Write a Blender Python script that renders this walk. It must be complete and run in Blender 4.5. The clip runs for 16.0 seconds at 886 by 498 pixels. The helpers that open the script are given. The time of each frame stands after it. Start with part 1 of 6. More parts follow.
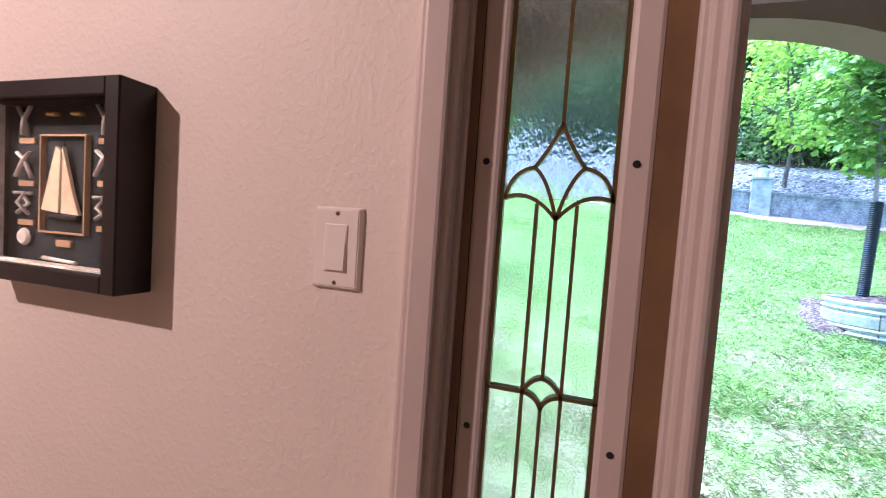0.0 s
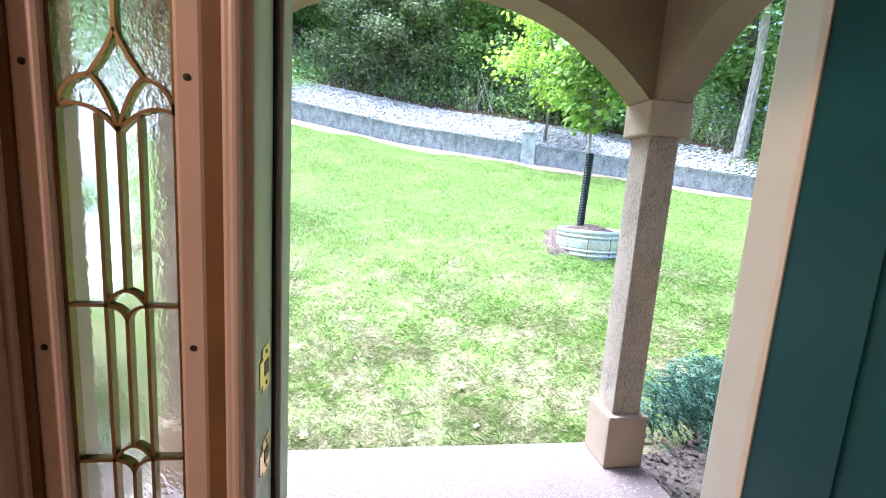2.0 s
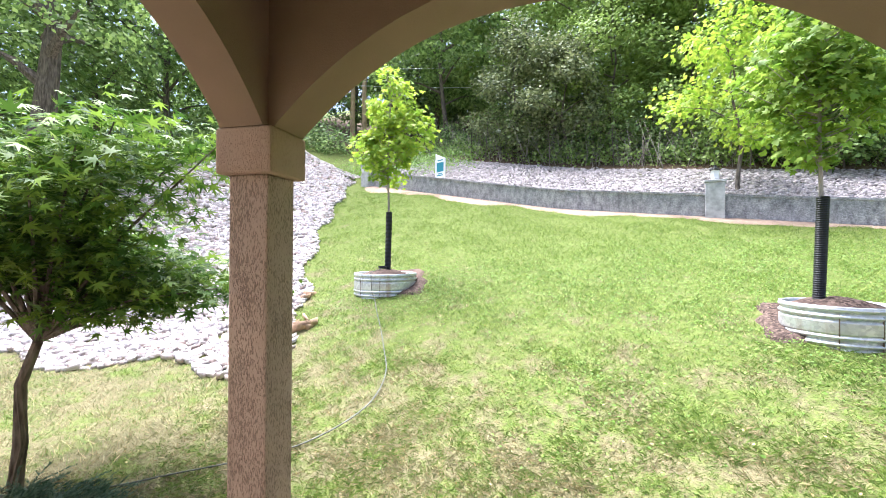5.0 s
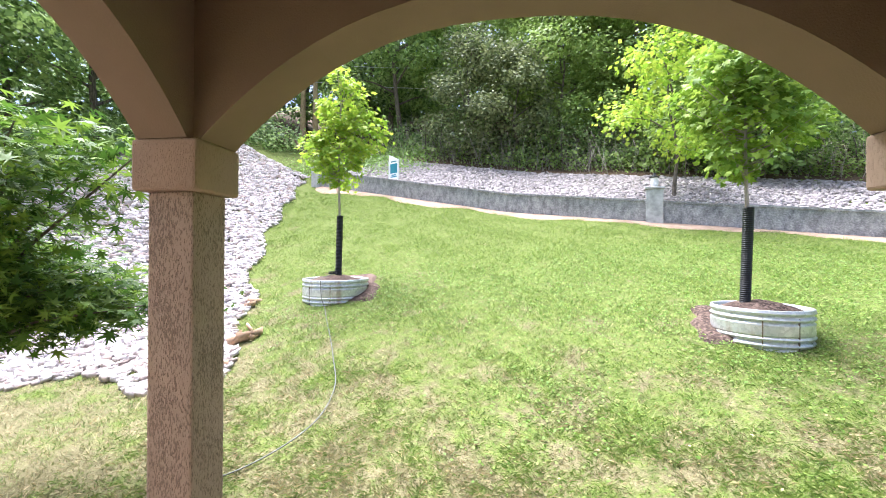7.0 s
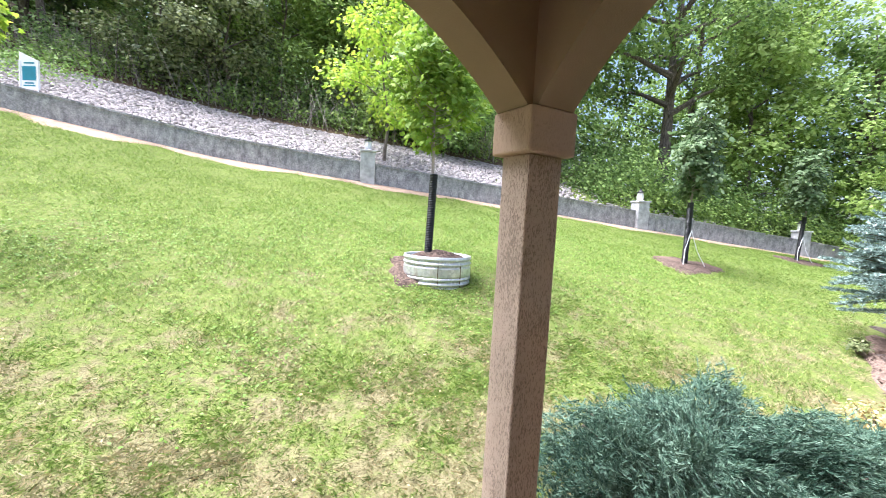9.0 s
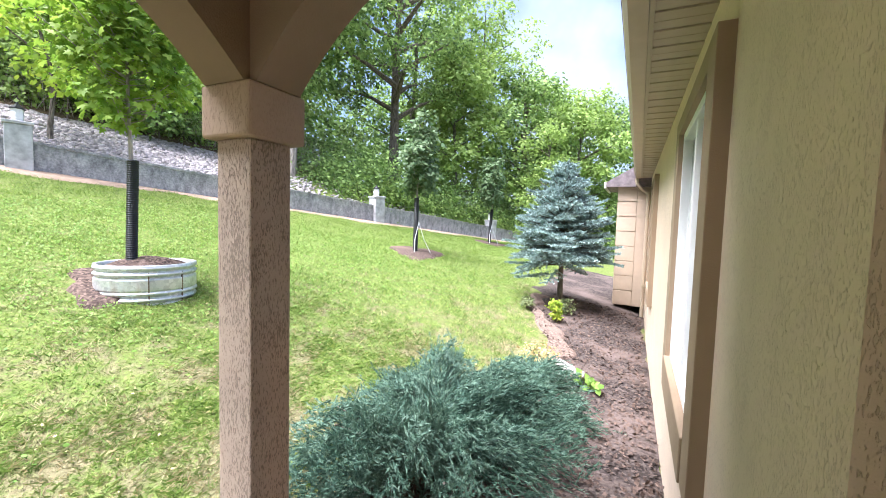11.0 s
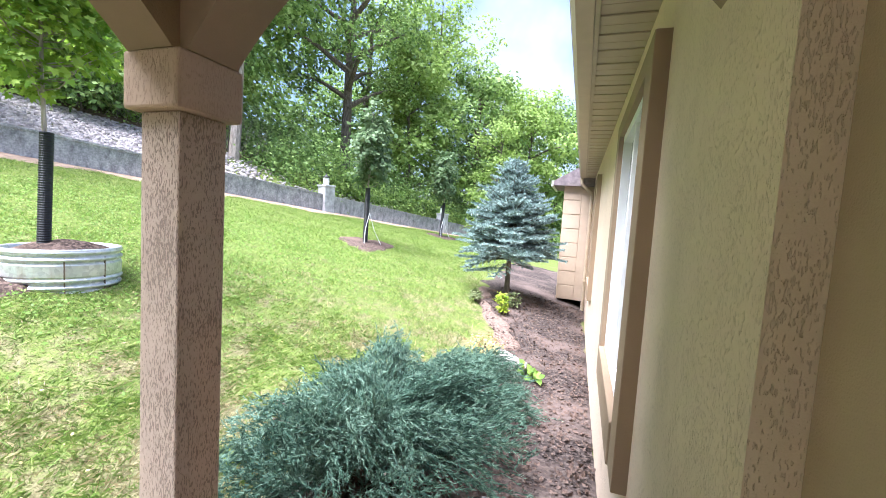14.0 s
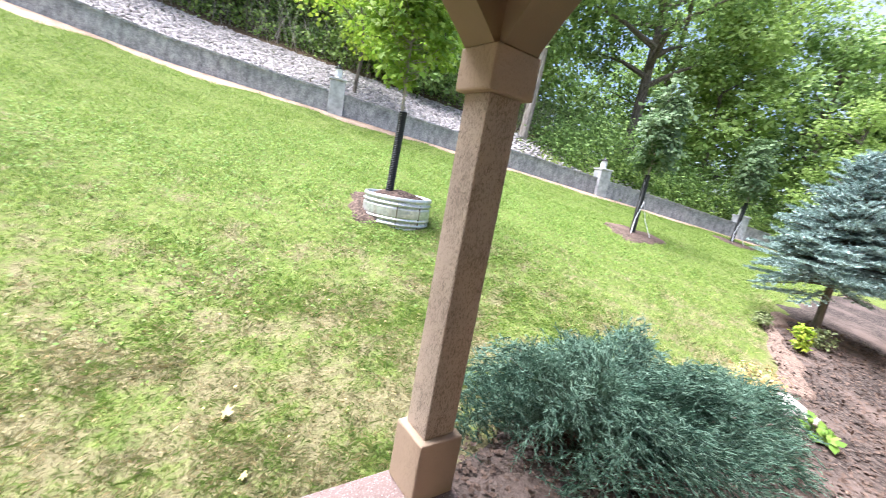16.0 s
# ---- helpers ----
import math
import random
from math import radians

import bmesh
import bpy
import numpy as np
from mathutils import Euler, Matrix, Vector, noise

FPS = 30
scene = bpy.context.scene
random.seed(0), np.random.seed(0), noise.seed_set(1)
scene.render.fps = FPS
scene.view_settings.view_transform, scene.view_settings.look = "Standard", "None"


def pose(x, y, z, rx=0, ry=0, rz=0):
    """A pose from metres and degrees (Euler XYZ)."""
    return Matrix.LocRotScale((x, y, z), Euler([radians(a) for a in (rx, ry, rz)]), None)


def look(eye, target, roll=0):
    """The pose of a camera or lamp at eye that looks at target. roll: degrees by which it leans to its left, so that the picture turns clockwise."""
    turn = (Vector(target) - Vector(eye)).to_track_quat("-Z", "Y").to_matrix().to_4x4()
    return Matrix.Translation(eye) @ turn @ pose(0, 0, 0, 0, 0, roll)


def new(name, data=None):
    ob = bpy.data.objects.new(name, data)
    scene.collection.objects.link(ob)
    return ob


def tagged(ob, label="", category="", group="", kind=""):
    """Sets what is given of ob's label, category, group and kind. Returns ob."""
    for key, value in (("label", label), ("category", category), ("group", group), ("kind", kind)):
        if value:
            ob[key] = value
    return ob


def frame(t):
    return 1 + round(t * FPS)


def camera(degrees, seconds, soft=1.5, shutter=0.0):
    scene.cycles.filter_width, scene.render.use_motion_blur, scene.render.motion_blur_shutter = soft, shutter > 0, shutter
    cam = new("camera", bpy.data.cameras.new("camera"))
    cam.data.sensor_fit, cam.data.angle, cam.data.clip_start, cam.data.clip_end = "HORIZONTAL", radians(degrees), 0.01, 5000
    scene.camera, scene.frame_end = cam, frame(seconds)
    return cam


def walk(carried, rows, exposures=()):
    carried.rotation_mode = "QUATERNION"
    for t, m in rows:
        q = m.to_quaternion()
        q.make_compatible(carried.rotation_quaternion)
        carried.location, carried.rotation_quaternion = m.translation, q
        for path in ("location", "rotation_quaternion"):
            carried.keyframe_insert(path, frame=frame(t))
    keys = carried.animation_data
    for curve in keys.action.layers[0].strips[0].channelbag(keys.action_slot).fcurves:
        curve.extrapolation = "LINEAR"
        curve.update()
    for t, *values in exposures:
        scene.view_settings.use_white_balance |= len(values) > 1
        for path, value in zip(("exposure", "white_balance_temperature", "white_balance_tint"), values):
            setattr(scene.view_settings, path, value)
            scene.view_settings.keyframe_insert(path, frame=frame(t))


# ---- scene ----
cam = camera(94.6, 16.0, soft=0.9, shutter=0.12)
PATH = [
    (0, (-0.577, -0.783, 1.585), (-1.154, 1.129, 1.486), 4.0),
    (0.5, (-0.58, -0.786, 1.576), (-0.747, 1.204, 1.459), 5.6),
    (1, (-0.497, -0.787, 1.586), (-0.316, 1.201, 1.462), 5.6),
    (1.5, (-0.385, -0.814, 1.586), (-0.082, 1.155, 1.401), 4.8),
    (2, (-0.288, -0.822, 1.563), (0.007, 1.135, 1.272), 3.8),
    (2.5, (-0.239, -0.786, 1.55), (0.018, 1.157, 1.15), 3.1),
    (3, (-0.245, -0.638, 1.528), (-0.013, 1.29, 1.048), 3.0),
    (3.5, (-0.233, -0.485, 1.543), (-0.123, 1.457, 1.081), 3.4),
    (4, (-0.128, -0.335, 1.576), (-0.37, 1.629, 1.288), 2.7),
    (4.2, (-0.122, -0.277, 1.575), (-0.489, 1.678, 1.364), 2.5),
    (6.3, (-0.133, -0.041, 1.739), (-0.654, 1.888, 1.834), 0.0),
    (6.5, (-0.123, -0.046, 1.733), (-0.589, 1.898, 1.808), -0.0),
    (7, (-0.111, -0.047, 1.717), (-0.381, 1.934, 1.722), 0.4),
    (7.5, (-0.104, -0.035, 1.698), (-0.099, 1.963, 1.626), 1.4),
    (8, (-0.077, -0.019, 1.667), (0.261, 1.948, 1.543), 2.5),
    (8.5, (0.003, 0.001, 1.648), (0.701, 1.869, 1.499), 3.1),
    (9, (0.007, -0.003, 1.65), (1.004, 1.724, 1.492), 3.1),
    (9.5, (0.074, 0.037, 1.656), (1.363, 1.557, 1.503), 2.7),
    (10, (0.105, 0.065, 1.658), (1.656, 1.321, 1.52), 2.1),
    (12.5, (0.135, 0.044, 1.636), (2.016, 0.707, 1.49), 2.2),
    (13, (0.134, 0.041, 1.635), (2.021, 0.686, 1.485), 2.4),
    (13.5, (0.141, 0.042, 1.639), (2.034, 0.67, 1.489), 3.0),
    (14, (0.143, 0.041, 1.637), (2.033, 0.678, 1.485), 3.6),
    (14.5, (0.146, 0.044, 1.636), (2.008, 0.758, 1.475), 5.0),
    (15, (0.122, 0.018, 1.631), (1.915, 0.885, 1.442), 7.0),
    (15.5, (0.105, 0.001, 1.623), (1.746, 1.117, 1.375), 8.8),
    (16, (0.011, -0.114, 1.587), (1.168, 1.471, 1.204), 10.3),
]
walk(cam, [(t, look(eye, target, roll)) for t, eye, target, roll in PATH], exposures=[(0.0, 2.6, 4050, 13), (0.5, 2.55, 3600, -4), (0.9, 2.45, 3950, 0), (1.5, 2.65, 4500, 8), (2.5, 2.5, 4900, 10), (4.0, 2.15, 5600, 16), (6.5, 1.95, 5700, 18), (8.0, 1.95, 5700, 18), (10.0, 1.95, 5700, 17), (12.5, 2.12, 5450, 18), (14.5, 2.08, 5500, 18), (16.0, 1.95, 5700, 16)])

# ---- light ----
world = bpy.data.worlds.new("world")
scene.world = world
world.use_nodes = True
wn = world.node_tree
SUN_EL, SUN_AZ = 69.0, 312.0
sky = wn.nodes.new("ShaderNodeTexSky")
sky.sky_type = 'NISHITA'
sky.sun_disc = False
sky.sun_elevation, sky.sun_rotation = radians(SUN_EL), radians(SUN_AZ)
sky.air_density, sky.dust_density = 1.0, 3.0
# high broken cloud over the blue
tc = wn.nodes.new("ShaderNodeTexCoord")
cl = wn.nodes.new("ShaderNodeTexNoise")
cl.inputs["Scale"].default_value, cl.inputs["Detail"].default_value = 2.6, 6
cr = wn.nodes.new("ShaderNodeValToRGB")
cr.color_ramp.elements[0].position, cr.color_ramp.elements[1].position = 0.44, 0.66
cm = wn.nodes.new("ShaderNodeMix")
cm.data_type = 'RGBA'
cm.inputs["B"].default_value = (3.6, 3.9, 4.35, 1)
wn.links.new(tc.outputs["Generated"], cl.inputs["Vector"])
wn.links.new(cl.outputs["Fac"], cr.inputs["Fac"])
wn.links.new(cr.outputs["Color"], cm.inputs["Factor"])
wn.links.new(sky.outputs[0], cm.inputs["A"])
wn.links.new(cm.outputs["Result"], wn.nodes["Background"].inputs[0])
wn.nodes["Background"].inputs[1].default_value = 0.08

sun = new("sun", bpy.data.lights.new("sun", 'SUN'))
sun.data.energy, sun.data.angle, sun.data.color = 5.2, radians(46), (1, 0.95, 0.88)
az, el = radians(SUN_AZ), radians(SUN_EL)
sun.matrix_world = look((0, 0, 40), Vector((0, 0, 40)) - Vector((math.sin(az) * math.cos(el), math.cos(az) * math.cos(el), math.sin(el))))

# ---- materials ----
def nodes(name, rough=0.8, metal=0.0, spec=0.4):
    m = bpy.data.materials.new(name)
    m.use_nodes = True
    b = m.node_tree.nodes["Principled BSDF"]
    b.inputs["Roughness"].default_value, b.inputs["Metallic"].default_value = rough, metal
    b.inputs["Specular IOR Level"].default_value = spec
    return m, m.node_tree, b


def coords(t, scale=(1, 1, 1), world_space=False):
    mp = t.nodes.new("ShaderNodeMapping")
    mp.inputs["Scale"].default_value = scale
    if world_space:
        t.links.new(t.nodes.new("ShaderNodeNewGeometry").outputs["Position"], mp.inputs["Vector"])
    else:
        t.links.new(t.nodes.new("ShaderNodeTexCoord").outputs["Object"], mp.inputs["Vector"])
    return mp.outputs["Vector"]


def noise_tex(t, vec, scale, detail=5, rough=0.55):
    n = t.nodes.new("ShaderNodeTexNoise")
    n.inputs["Scale"].default_value, n.inputs["Detail"].default_value, n.inputs["Roughness"].default_value = scale, detail, rough
    t.links.new(vec, n.inputs["Vector"])
    return n.outputs["Fac"]


def ramp(t, fac, stops):
    r = t.nodes.new("ShaderNodeValToRGB")
    e = r.color_ramp.elements
    while len(e) < len(stops):
        e.new(0.5)
    for i, (p, c) in enumerate(stops):
        e[i].position, e[i].color = p, (*c, 1)
    t.links.new(fac, r.inputs["Fac"])
    return r.outputs["Color"]


def mix(t, fac, a, b, blend='MIX'):
    m = t.nodes.new("ShaderNodeMix")
    m.data_type, m.blend_type = 'RGBA', blend
    for sock, v in (("Factor", fac), ("A", a), ("B", b)):
        if isinstance(v, (int, float)):
            m.inputs[sock].default_value = v
        elif isinstance(v, tuple):
            m.inputs[sock].default_value = (*v, 1)
        else:
            t.links.new(v, m.inputs[sock])
    return m.outputs["Result"]


def bump(t, b, height, dist, strength=1.0):
    n = t.nodes.new("ShaderNodeBump")
    n.inputs["Distance"].default_value, n.inputs["Strength"].default_value = dist, strength
    t.links.new(height, n.inputs["Height"])
    t.links.new(n.outputs["Normal"], b.inputs["Normal"])


def plain(name, colour, rough=0.6, metal=0.0, spec=0.4, vary=0.12, scale=9.0, grain=0.0, grain_scale=120, ws=False):
    m, t, b = nodes(name, rough, metal, spec)
    v = coords(t, world_space=ws)
    f = noise_tex(t, v, scale)
    lo, hi = tuple(c * (1 - vary) for c in colour), tuple(min(1, c * (1 + vary)) for c in colour)
    t.links.new(ramp(t, f, [(0.3, lo), (0.7, hi)]), b.inputs["Base Color"])
    if grain:
        bump(t, b, noise_tex(t, v, grain_scale, 3), grain)
    return m


def random_leaf(name, cols, rough=0.55, trans=0.35, patch=0.6):
    m, t, b = nodes(name, rough, spec=0.3)
    g = t.nodes.new("ShaderNodeNewGeometry")
    n = noise_tex(t, coords(t, world_space=True), patch, 3)
    k = t.nodes.new("ShaderNodeMath")
    k.operation = 'MULTIPLY_ADD'
    k.inputs[1].default_value = 0.6
    t.links.new(g.outputs["Random Per Island"], k.inputs[0])
    k2 = t.nodes.new("ShaderNodeMath")
    k2.operation = 'MULTIPLY'
    k2.inputs[1].default_value = 0.55
    t.links.new(n, k2.inputs[0])
    t.links.new(k2.outputs[0], k.inputs[2])
    c = ramp(t, k.outputs[0], [(i / (len(cols) - 1) * 0.7 + 0.12, q) for i, q in enumerate(cols)])
    t.links.new(c, b.inputs["Base Color"])
    if trans:
        tr = t.nodes.new("ShaderNodeBsdfTranslucent")
        t.links.new(c, tr.inputs["Color"])
        ms = t.nodes.new("ShaderNodeMixShader")
        ms.inputs[0].default_value = trans
        out = t.nodes["Material Output"]
        t.links.new(b.outputs[0], ms.inputs[1])
        t.links.new(tr.outputs[0], ms.inputs[2])
        t.links.new(ms.outputs[0], out.inputs["Surface"])
    return m


def stucco(name, colour, groove=1.0, patch=0.1, size=105, cover=0.585):
    """Trowelled stucco with short worm-like grooves, mostly upright."""
    m, t, b = nodes(name, 0.92, spec=0.15)
    v = coords(t, (1, 1, 0.27), True)
    n1 = noise_tex(t, v, size, 2, 0.5)
    where = noise_tex(t, coords(t, (1, 1, 0.5), True), 9, 3)
    k = t.nodes.new("ShaderNodeMath")
    k.operation = 'MULTIPLY_ADD'
    k.inputs[1].default_value = 0.34
    t.links.new(where, k.inputs[0])
    t.links.new(n1, k.inputs[2])
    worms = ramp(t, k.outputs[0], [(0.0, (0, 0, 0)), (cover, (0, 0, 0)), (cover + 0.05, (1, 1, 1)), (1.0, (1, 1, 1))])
    fine = noise_tex(t, coords(t, world_space=True), 260, 3)
    lowc = noise_tex(t, coords(t, world_space=True), 2.2, 6)
    lo, hi = tuple(c * (1 - patch) for c in colour), tuple(c * (1 + patch) for c in colour)
    base = ramp(t, lowc, [(0.3, lo), (0.7, hi)])
    # shade inside the grooves is painted into the colour, on top of the bump
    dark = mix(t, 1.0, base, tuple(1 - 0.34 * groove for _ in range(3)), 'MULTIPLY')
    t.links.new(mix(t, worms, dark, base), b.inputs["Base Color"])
    h = mix(t, 0.25, worms, fine)
    bump(t, b, h, 0.007 * groove + 0.0008)
    return m


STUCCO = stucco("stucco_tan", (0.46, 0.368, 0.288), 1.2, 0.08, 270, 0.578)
STUCCO_WALL = stucco("stucco_wall", (0.70, 0.565, 0.425), 0.32, 0.05, 300, 0.535)
STUCCO_BLOCK = stucco("stucco_block", (0.42, 0.315, 0.225), 0.3, 0.08, 240, 0.56)
STUCCO_SMOOTH = plain("stucco_smooth", (0.41, 0.31, 0.215), 0.9, spec=0.15, vary=0.08, scale=3, grain=0.0012, grain_scale=220, ws=True)
STUCCO_TRIM = plain("stucco_trim", (0.31, 0.228, 0.15), 0.9, spec=0.15, vary=0.08, scale=3, grain=0.0012, grain_scale=220, ws=True)
# the tan stucco again, with the shade under the porch put into its colour
STUCCO_ARCH_SHADED = plain("stucco_arch_shaded", (0.245, 0.186, 0.122), 0.9, spec=0.15, vary=0.10, scale=2.2, grain=0.0015, grain_scale=160, ws=True)


def aggregate():
    m, t, b = nodes("exposed_aggregate", 0.75, spec=0.3)
    v = coords(t, world_space=True)
    vo = t.nodes.new("ShaderNodeTexVoronoi")
    vo.inputs["Scale"].default_value = 95
    t.links.new(v, vo.inputs["Vector"])
    peb = ramp(t, vo.outputs["Color"], [(0.0, (0.12, 0.075, 0.062)), (0.35, (0.24, 0.165, 0.145)), (0.7, (0.36, 0.275, 0.25)), (1.0, (0.50, 0.43, 0.40))])
    c = mix(t, ramp(t, vo.outputs["Distance"], [(0.25, (0, 0, 0)), (0.6, (1, 1, 1))]), peb, (0.22, 0.16, 0.145))
    st = ramp(t, noise_tex(t, v, 1.4), [(0.3, (0.85, 0.85, 0.85)), (0.7, (1, 1, 1))])
    t.links.new(mix(t, 1.0, c, st, 'MULTIPLY'), b.inputs["Base Color"])
    inv = ramp(t, vo.outputs["Distance"], [(0.0, (1, 1, 1)), (0.6, (0, 0, 0))])
    bump(t, b, inv, 0.003)
    return m


def lawn_colours(t, v, single=None):
    """Green, pale green and straw patches."""
    big = noise_tex(t, v, 2.3, 10, 0.78)
    grad = t.nodes.new("ShaderNodeSeparateXYZ")
    t.links.new(v, grad.inputs[0])
    low = t.nodes.new("ShaderNodeMapRange")
    low.inputs["From Min"].default_value, low.inputs["From Max"].default_value = 8.5, 1.8
    low.inputs["To Min"].default_value, low.inputs["To Max"].default_value = -0.10, 0.10
    along = t.nodes.new("ShaderNodeMath")
    along.operation = 'MULTIPLY_ADD'
    along.inputs[1].default_value = 0.4
    t.links.new(grad.outputs["X"], along.inputs[0])
    t.links.new(grad.outputs["Y"], along.inputs[2])
    t.links.new(along.outputs[0], low.inputs["Value"])
    add = t.nodes.new("ShaderNodeMath")
    t.links.new(big, add.inputs[0])
    t.links.new(low.outputs[0], add.inputs[1])
    big = add.outputs[0]
    if single:
        j = t.nodes.new("ShaderNodeMath")
        j.operation = 'MULTIPLY_ADD'
        j.inputs[1].default_value = 0.2
        t.links.new(single, j.inputs[0])
        t.links.new(big, j.inputs[2])
        j2 = t.nodes.new("ShaderNodeMath")
        j2.operation = 'SUBTRACT'
        j2.inputs[1].default_value = 0.115
        t.links.new(j.outputs[0], j2.inputs[0])
        big = j2.outputs[0]
    fine = noise_tex(t, v, 11, 8, 0.8)
    green = ramp(t, fine, [(0.34, (0.10, 0.17, 0.034)), (0.5, (0.185, 0.275, 0.057)), (0.68, (0.325, 0.40, 0.115))])
    straw = ramp(t, fine, [(0.34, (0.20, 0.18, 0.10)), (0.66, (0.40, 0.35, 0.23))])
    return mix(t, ramp(t, big, [(0.5, (0, 0, 0)), (0.62, (0.88, 0.88, 0.88))]), green, straw)


def lawn_ground():
    m, t, b = nodes("lawn_soil", 0.95, spec=0.1)
    v = coords(t, world_space=True)
    c = lawn_colours(t, v)
    soil = ramp(t, noise_tex(t, v, 30, 5), [(0.3, (0.09, 0.075, 0.04)), (0.7, (0.20, 0.165, 0.09))])
    # darkened turf colour: paints in the shade down between the blades
    c = mix(t, 1.0, c, (0.62, 0.61, 0.55), 'MULTIPLY')
    t.links.new(mix(t, ramp(t, noise_tex(t, v, 45, 4), [(0.5, (0.15, 0.15, 0.15)), (0.68, (0.7, 0.7, 0.7))]), c, soil), b.inputs["Base Color"])
    bump(t, b, noise_tex(t, v, 60, 6), 0.02)
    return m


def grass_blades():
    m, t, b = nodes("grass_blades", 0.6, spec=0.25)
    v = coords(t, world_space=True)
    g = t.nodes.new("ShaderNodeNewGeometry")
    var = ramp(t, g.outputs["Random Per Island"], [(0.0, (0.6, 0.66, 0.55)), (0.55, (1.05, 1.06, 1.0)), (0.85, (1.35, 1.28, 1.15)), (1.0, (1.75, 1.5, 1.5))])
    c = mix(t, 1.0, lawn_colours(t, v, g.outputs["Random Per Island"]), var, 'MULTIPLY')
    t.links.new(c, b.inputs["Base Color"])
    tr = t.nodes.new("ShaderNodeBsdfTranslucent")
    t.links.new(c, tr.inputs["Color"])
    ms = t.nodes.new("ShaderNodeMixShader")
    ms.inputs[0].default_value = 0.35
    t.links.new(b.outputs[0], ms.inputs[1])
    t.links.new(tr.outputs[0], ms.inputs[2])
    t.links.new(ms.outputs[0], t.nodes["Material Output"].inputs["Surface"])
    return m


def mulch_mat(name, cols, pale=(0.40, 0.30, 0.23)):
    m, t, b = nodes(name, 0.95, spec=0.1)
    v = coords(t, world_space=True)
    vo = t.nodes.new("ShaderNodeTexVoronoi")
    vo.inputs["Scale"].default_value = 42
    t.links.new(v, vo.inputs["Vector"])
    c = ramp(t, vo.outputs["Color"], [(0.1, cols[0]), (0.5, cols[1]), (0.9, cols[2])])
    c = mix(t, ramp(t, noise_tex(t, v, 1.3, 6), [(0.48, (0, 0, 0)), (0.66, (0.8, 0.8, 0.8))]), c, pale)
    t.links.new(c, b.inputs["Base Color"])
    bump(t, b, mix(t, 0.5, vo.outputs["Distance"], noise_tex(t, v, 90, 4)), 0.014)
    return m


def concrete_wall():
    m, t, b = nodes("weathered_concrete", 0.93, spec=0.15)
    v = coords(t, (1, 1, 0.6), True)
    n = noise_tex(t, v, 6.5, 9, 0.75)
    c = ramp(t, n, [(0.34, (0.20, 0.20, 0.205)), (0.46, (0.34, 0.335, 0.345)), (0.56, (0.46, 0.45, 0.46)), (0.68, (0.60, 0.59, 0.59))])
    sp = noise_tex(t, coords(t, world_space=True), 26, 4)
    t.links.new(mix(t, 0.5, c, mix(t, 1.0, c, ramp(t, sp, [(0.4, (0.5, 0.5, 0.5)), (0.6, (1, 1, 1))]), 'MULTIPLY')), b.inputs["Base Color"])
    bump(t, b, sp, 0.02)
    return m


def rocks_mat(name, cols):
    m, t, b = nodes(name, 0.9, spec=0.2)
    g = t.nodes.new("ShaderNodeNewGeometry")
    c = ramp(t, g.outputs["Random Per Island"], [(i / (len(cols) - 1), q) for i, q in enumerate(cols)])
    d = ramp(t, noise_tex(t, coords(t, world_space=True), 40, 4), [(0.3, (0.75, 0.74, 0.72)), (0.7, (1, 1, 1))])
    t.links.new(mix(t, 1.0, c, d, 'MULTIPLY'), b.inputs["Base Color"])
    bump(t, b, noise_tex(t, coords(t, world_space=True), 70, 4), 0.004)
    return m


def galvanised():
    m, t, b = nodes("galvanised_steel", 0.42, 0.65, 0.5)
    v = coords(t, world_space=True)
    vo = t.nodes.new("ShaderNodeTexVoronoi")
    vo.inputs["Scale"].default_value = 28
    t.links.new(v, vo.inputs["Vector"])
    c = ramp(t, vo.outputs["Color"], [(0.1, (0.55, 0.57, 0.58)), (0.9, (0.76, 0.78, 0.78))])
    rust = ramp(t, noise_tex(t, coords(t, (1, 1, 0.2), True), 5, 6), [(0.62, (0, 0, 0)), (0.78, (0.7, 0.7, 0.7))])
    t.links.new(mix(t, rust, c, (0.30, 0.15, 0.08)), b.inputs["Base Color"])
    bump(t, b, noise_tex(t, v, 12, 3), 0.004)
    return m


def wall_paint():
    """Warm off-white paint on orange-peel plaster."""
    m, t, b = nodes("orange_peel_paint", 0.6, spec=0.3)
    v = coords(t, world_space=True)
    t.links.new(ramp(t, noise_tex(t, v, 2), [(0.3, (0.72, 0.64, 0.56)), (0.7, (0.78, 0.70, 0.62))]), b.inputs["Base Color"])
    f = ramp(t, noise_tex(t, v, 115, 2, 0.4), [(0.46, (0, 0, 0)), (0.64, (1, 1, 1))])
    bump(t, b, f, 0.0007, 0.45)
    return m


def bark(name, lo, hi):
    m, t, b = nodes(name, 0.95, spec=0.1)
    v = coords(t, (1, 1, 0.2), True)
    n = noise_tex(t, v, 22, 6)
    t.links.new(ramp(t, n, [(0.35, lo), (0.65, hi)]), b.inputs["Base Color"])
    bump(t, b, n, 0.02)
    return m


def textured_glass(name, ripple, rough=0.02):
    m, t, b = nodes(name, rough)
    b.inputs["Transmission Weight"].default_value = 1.0
    b.inputs["IOR"].default_value = 1.12
    b.inputs["Base Color"].default_value = (0.96, 0.99, 0.97, 1)
    if ripple:
        bump(t, b, noise_tex(t, coords(t, (1, 1, 0.7), True), 90, 2), ripple)
    return m


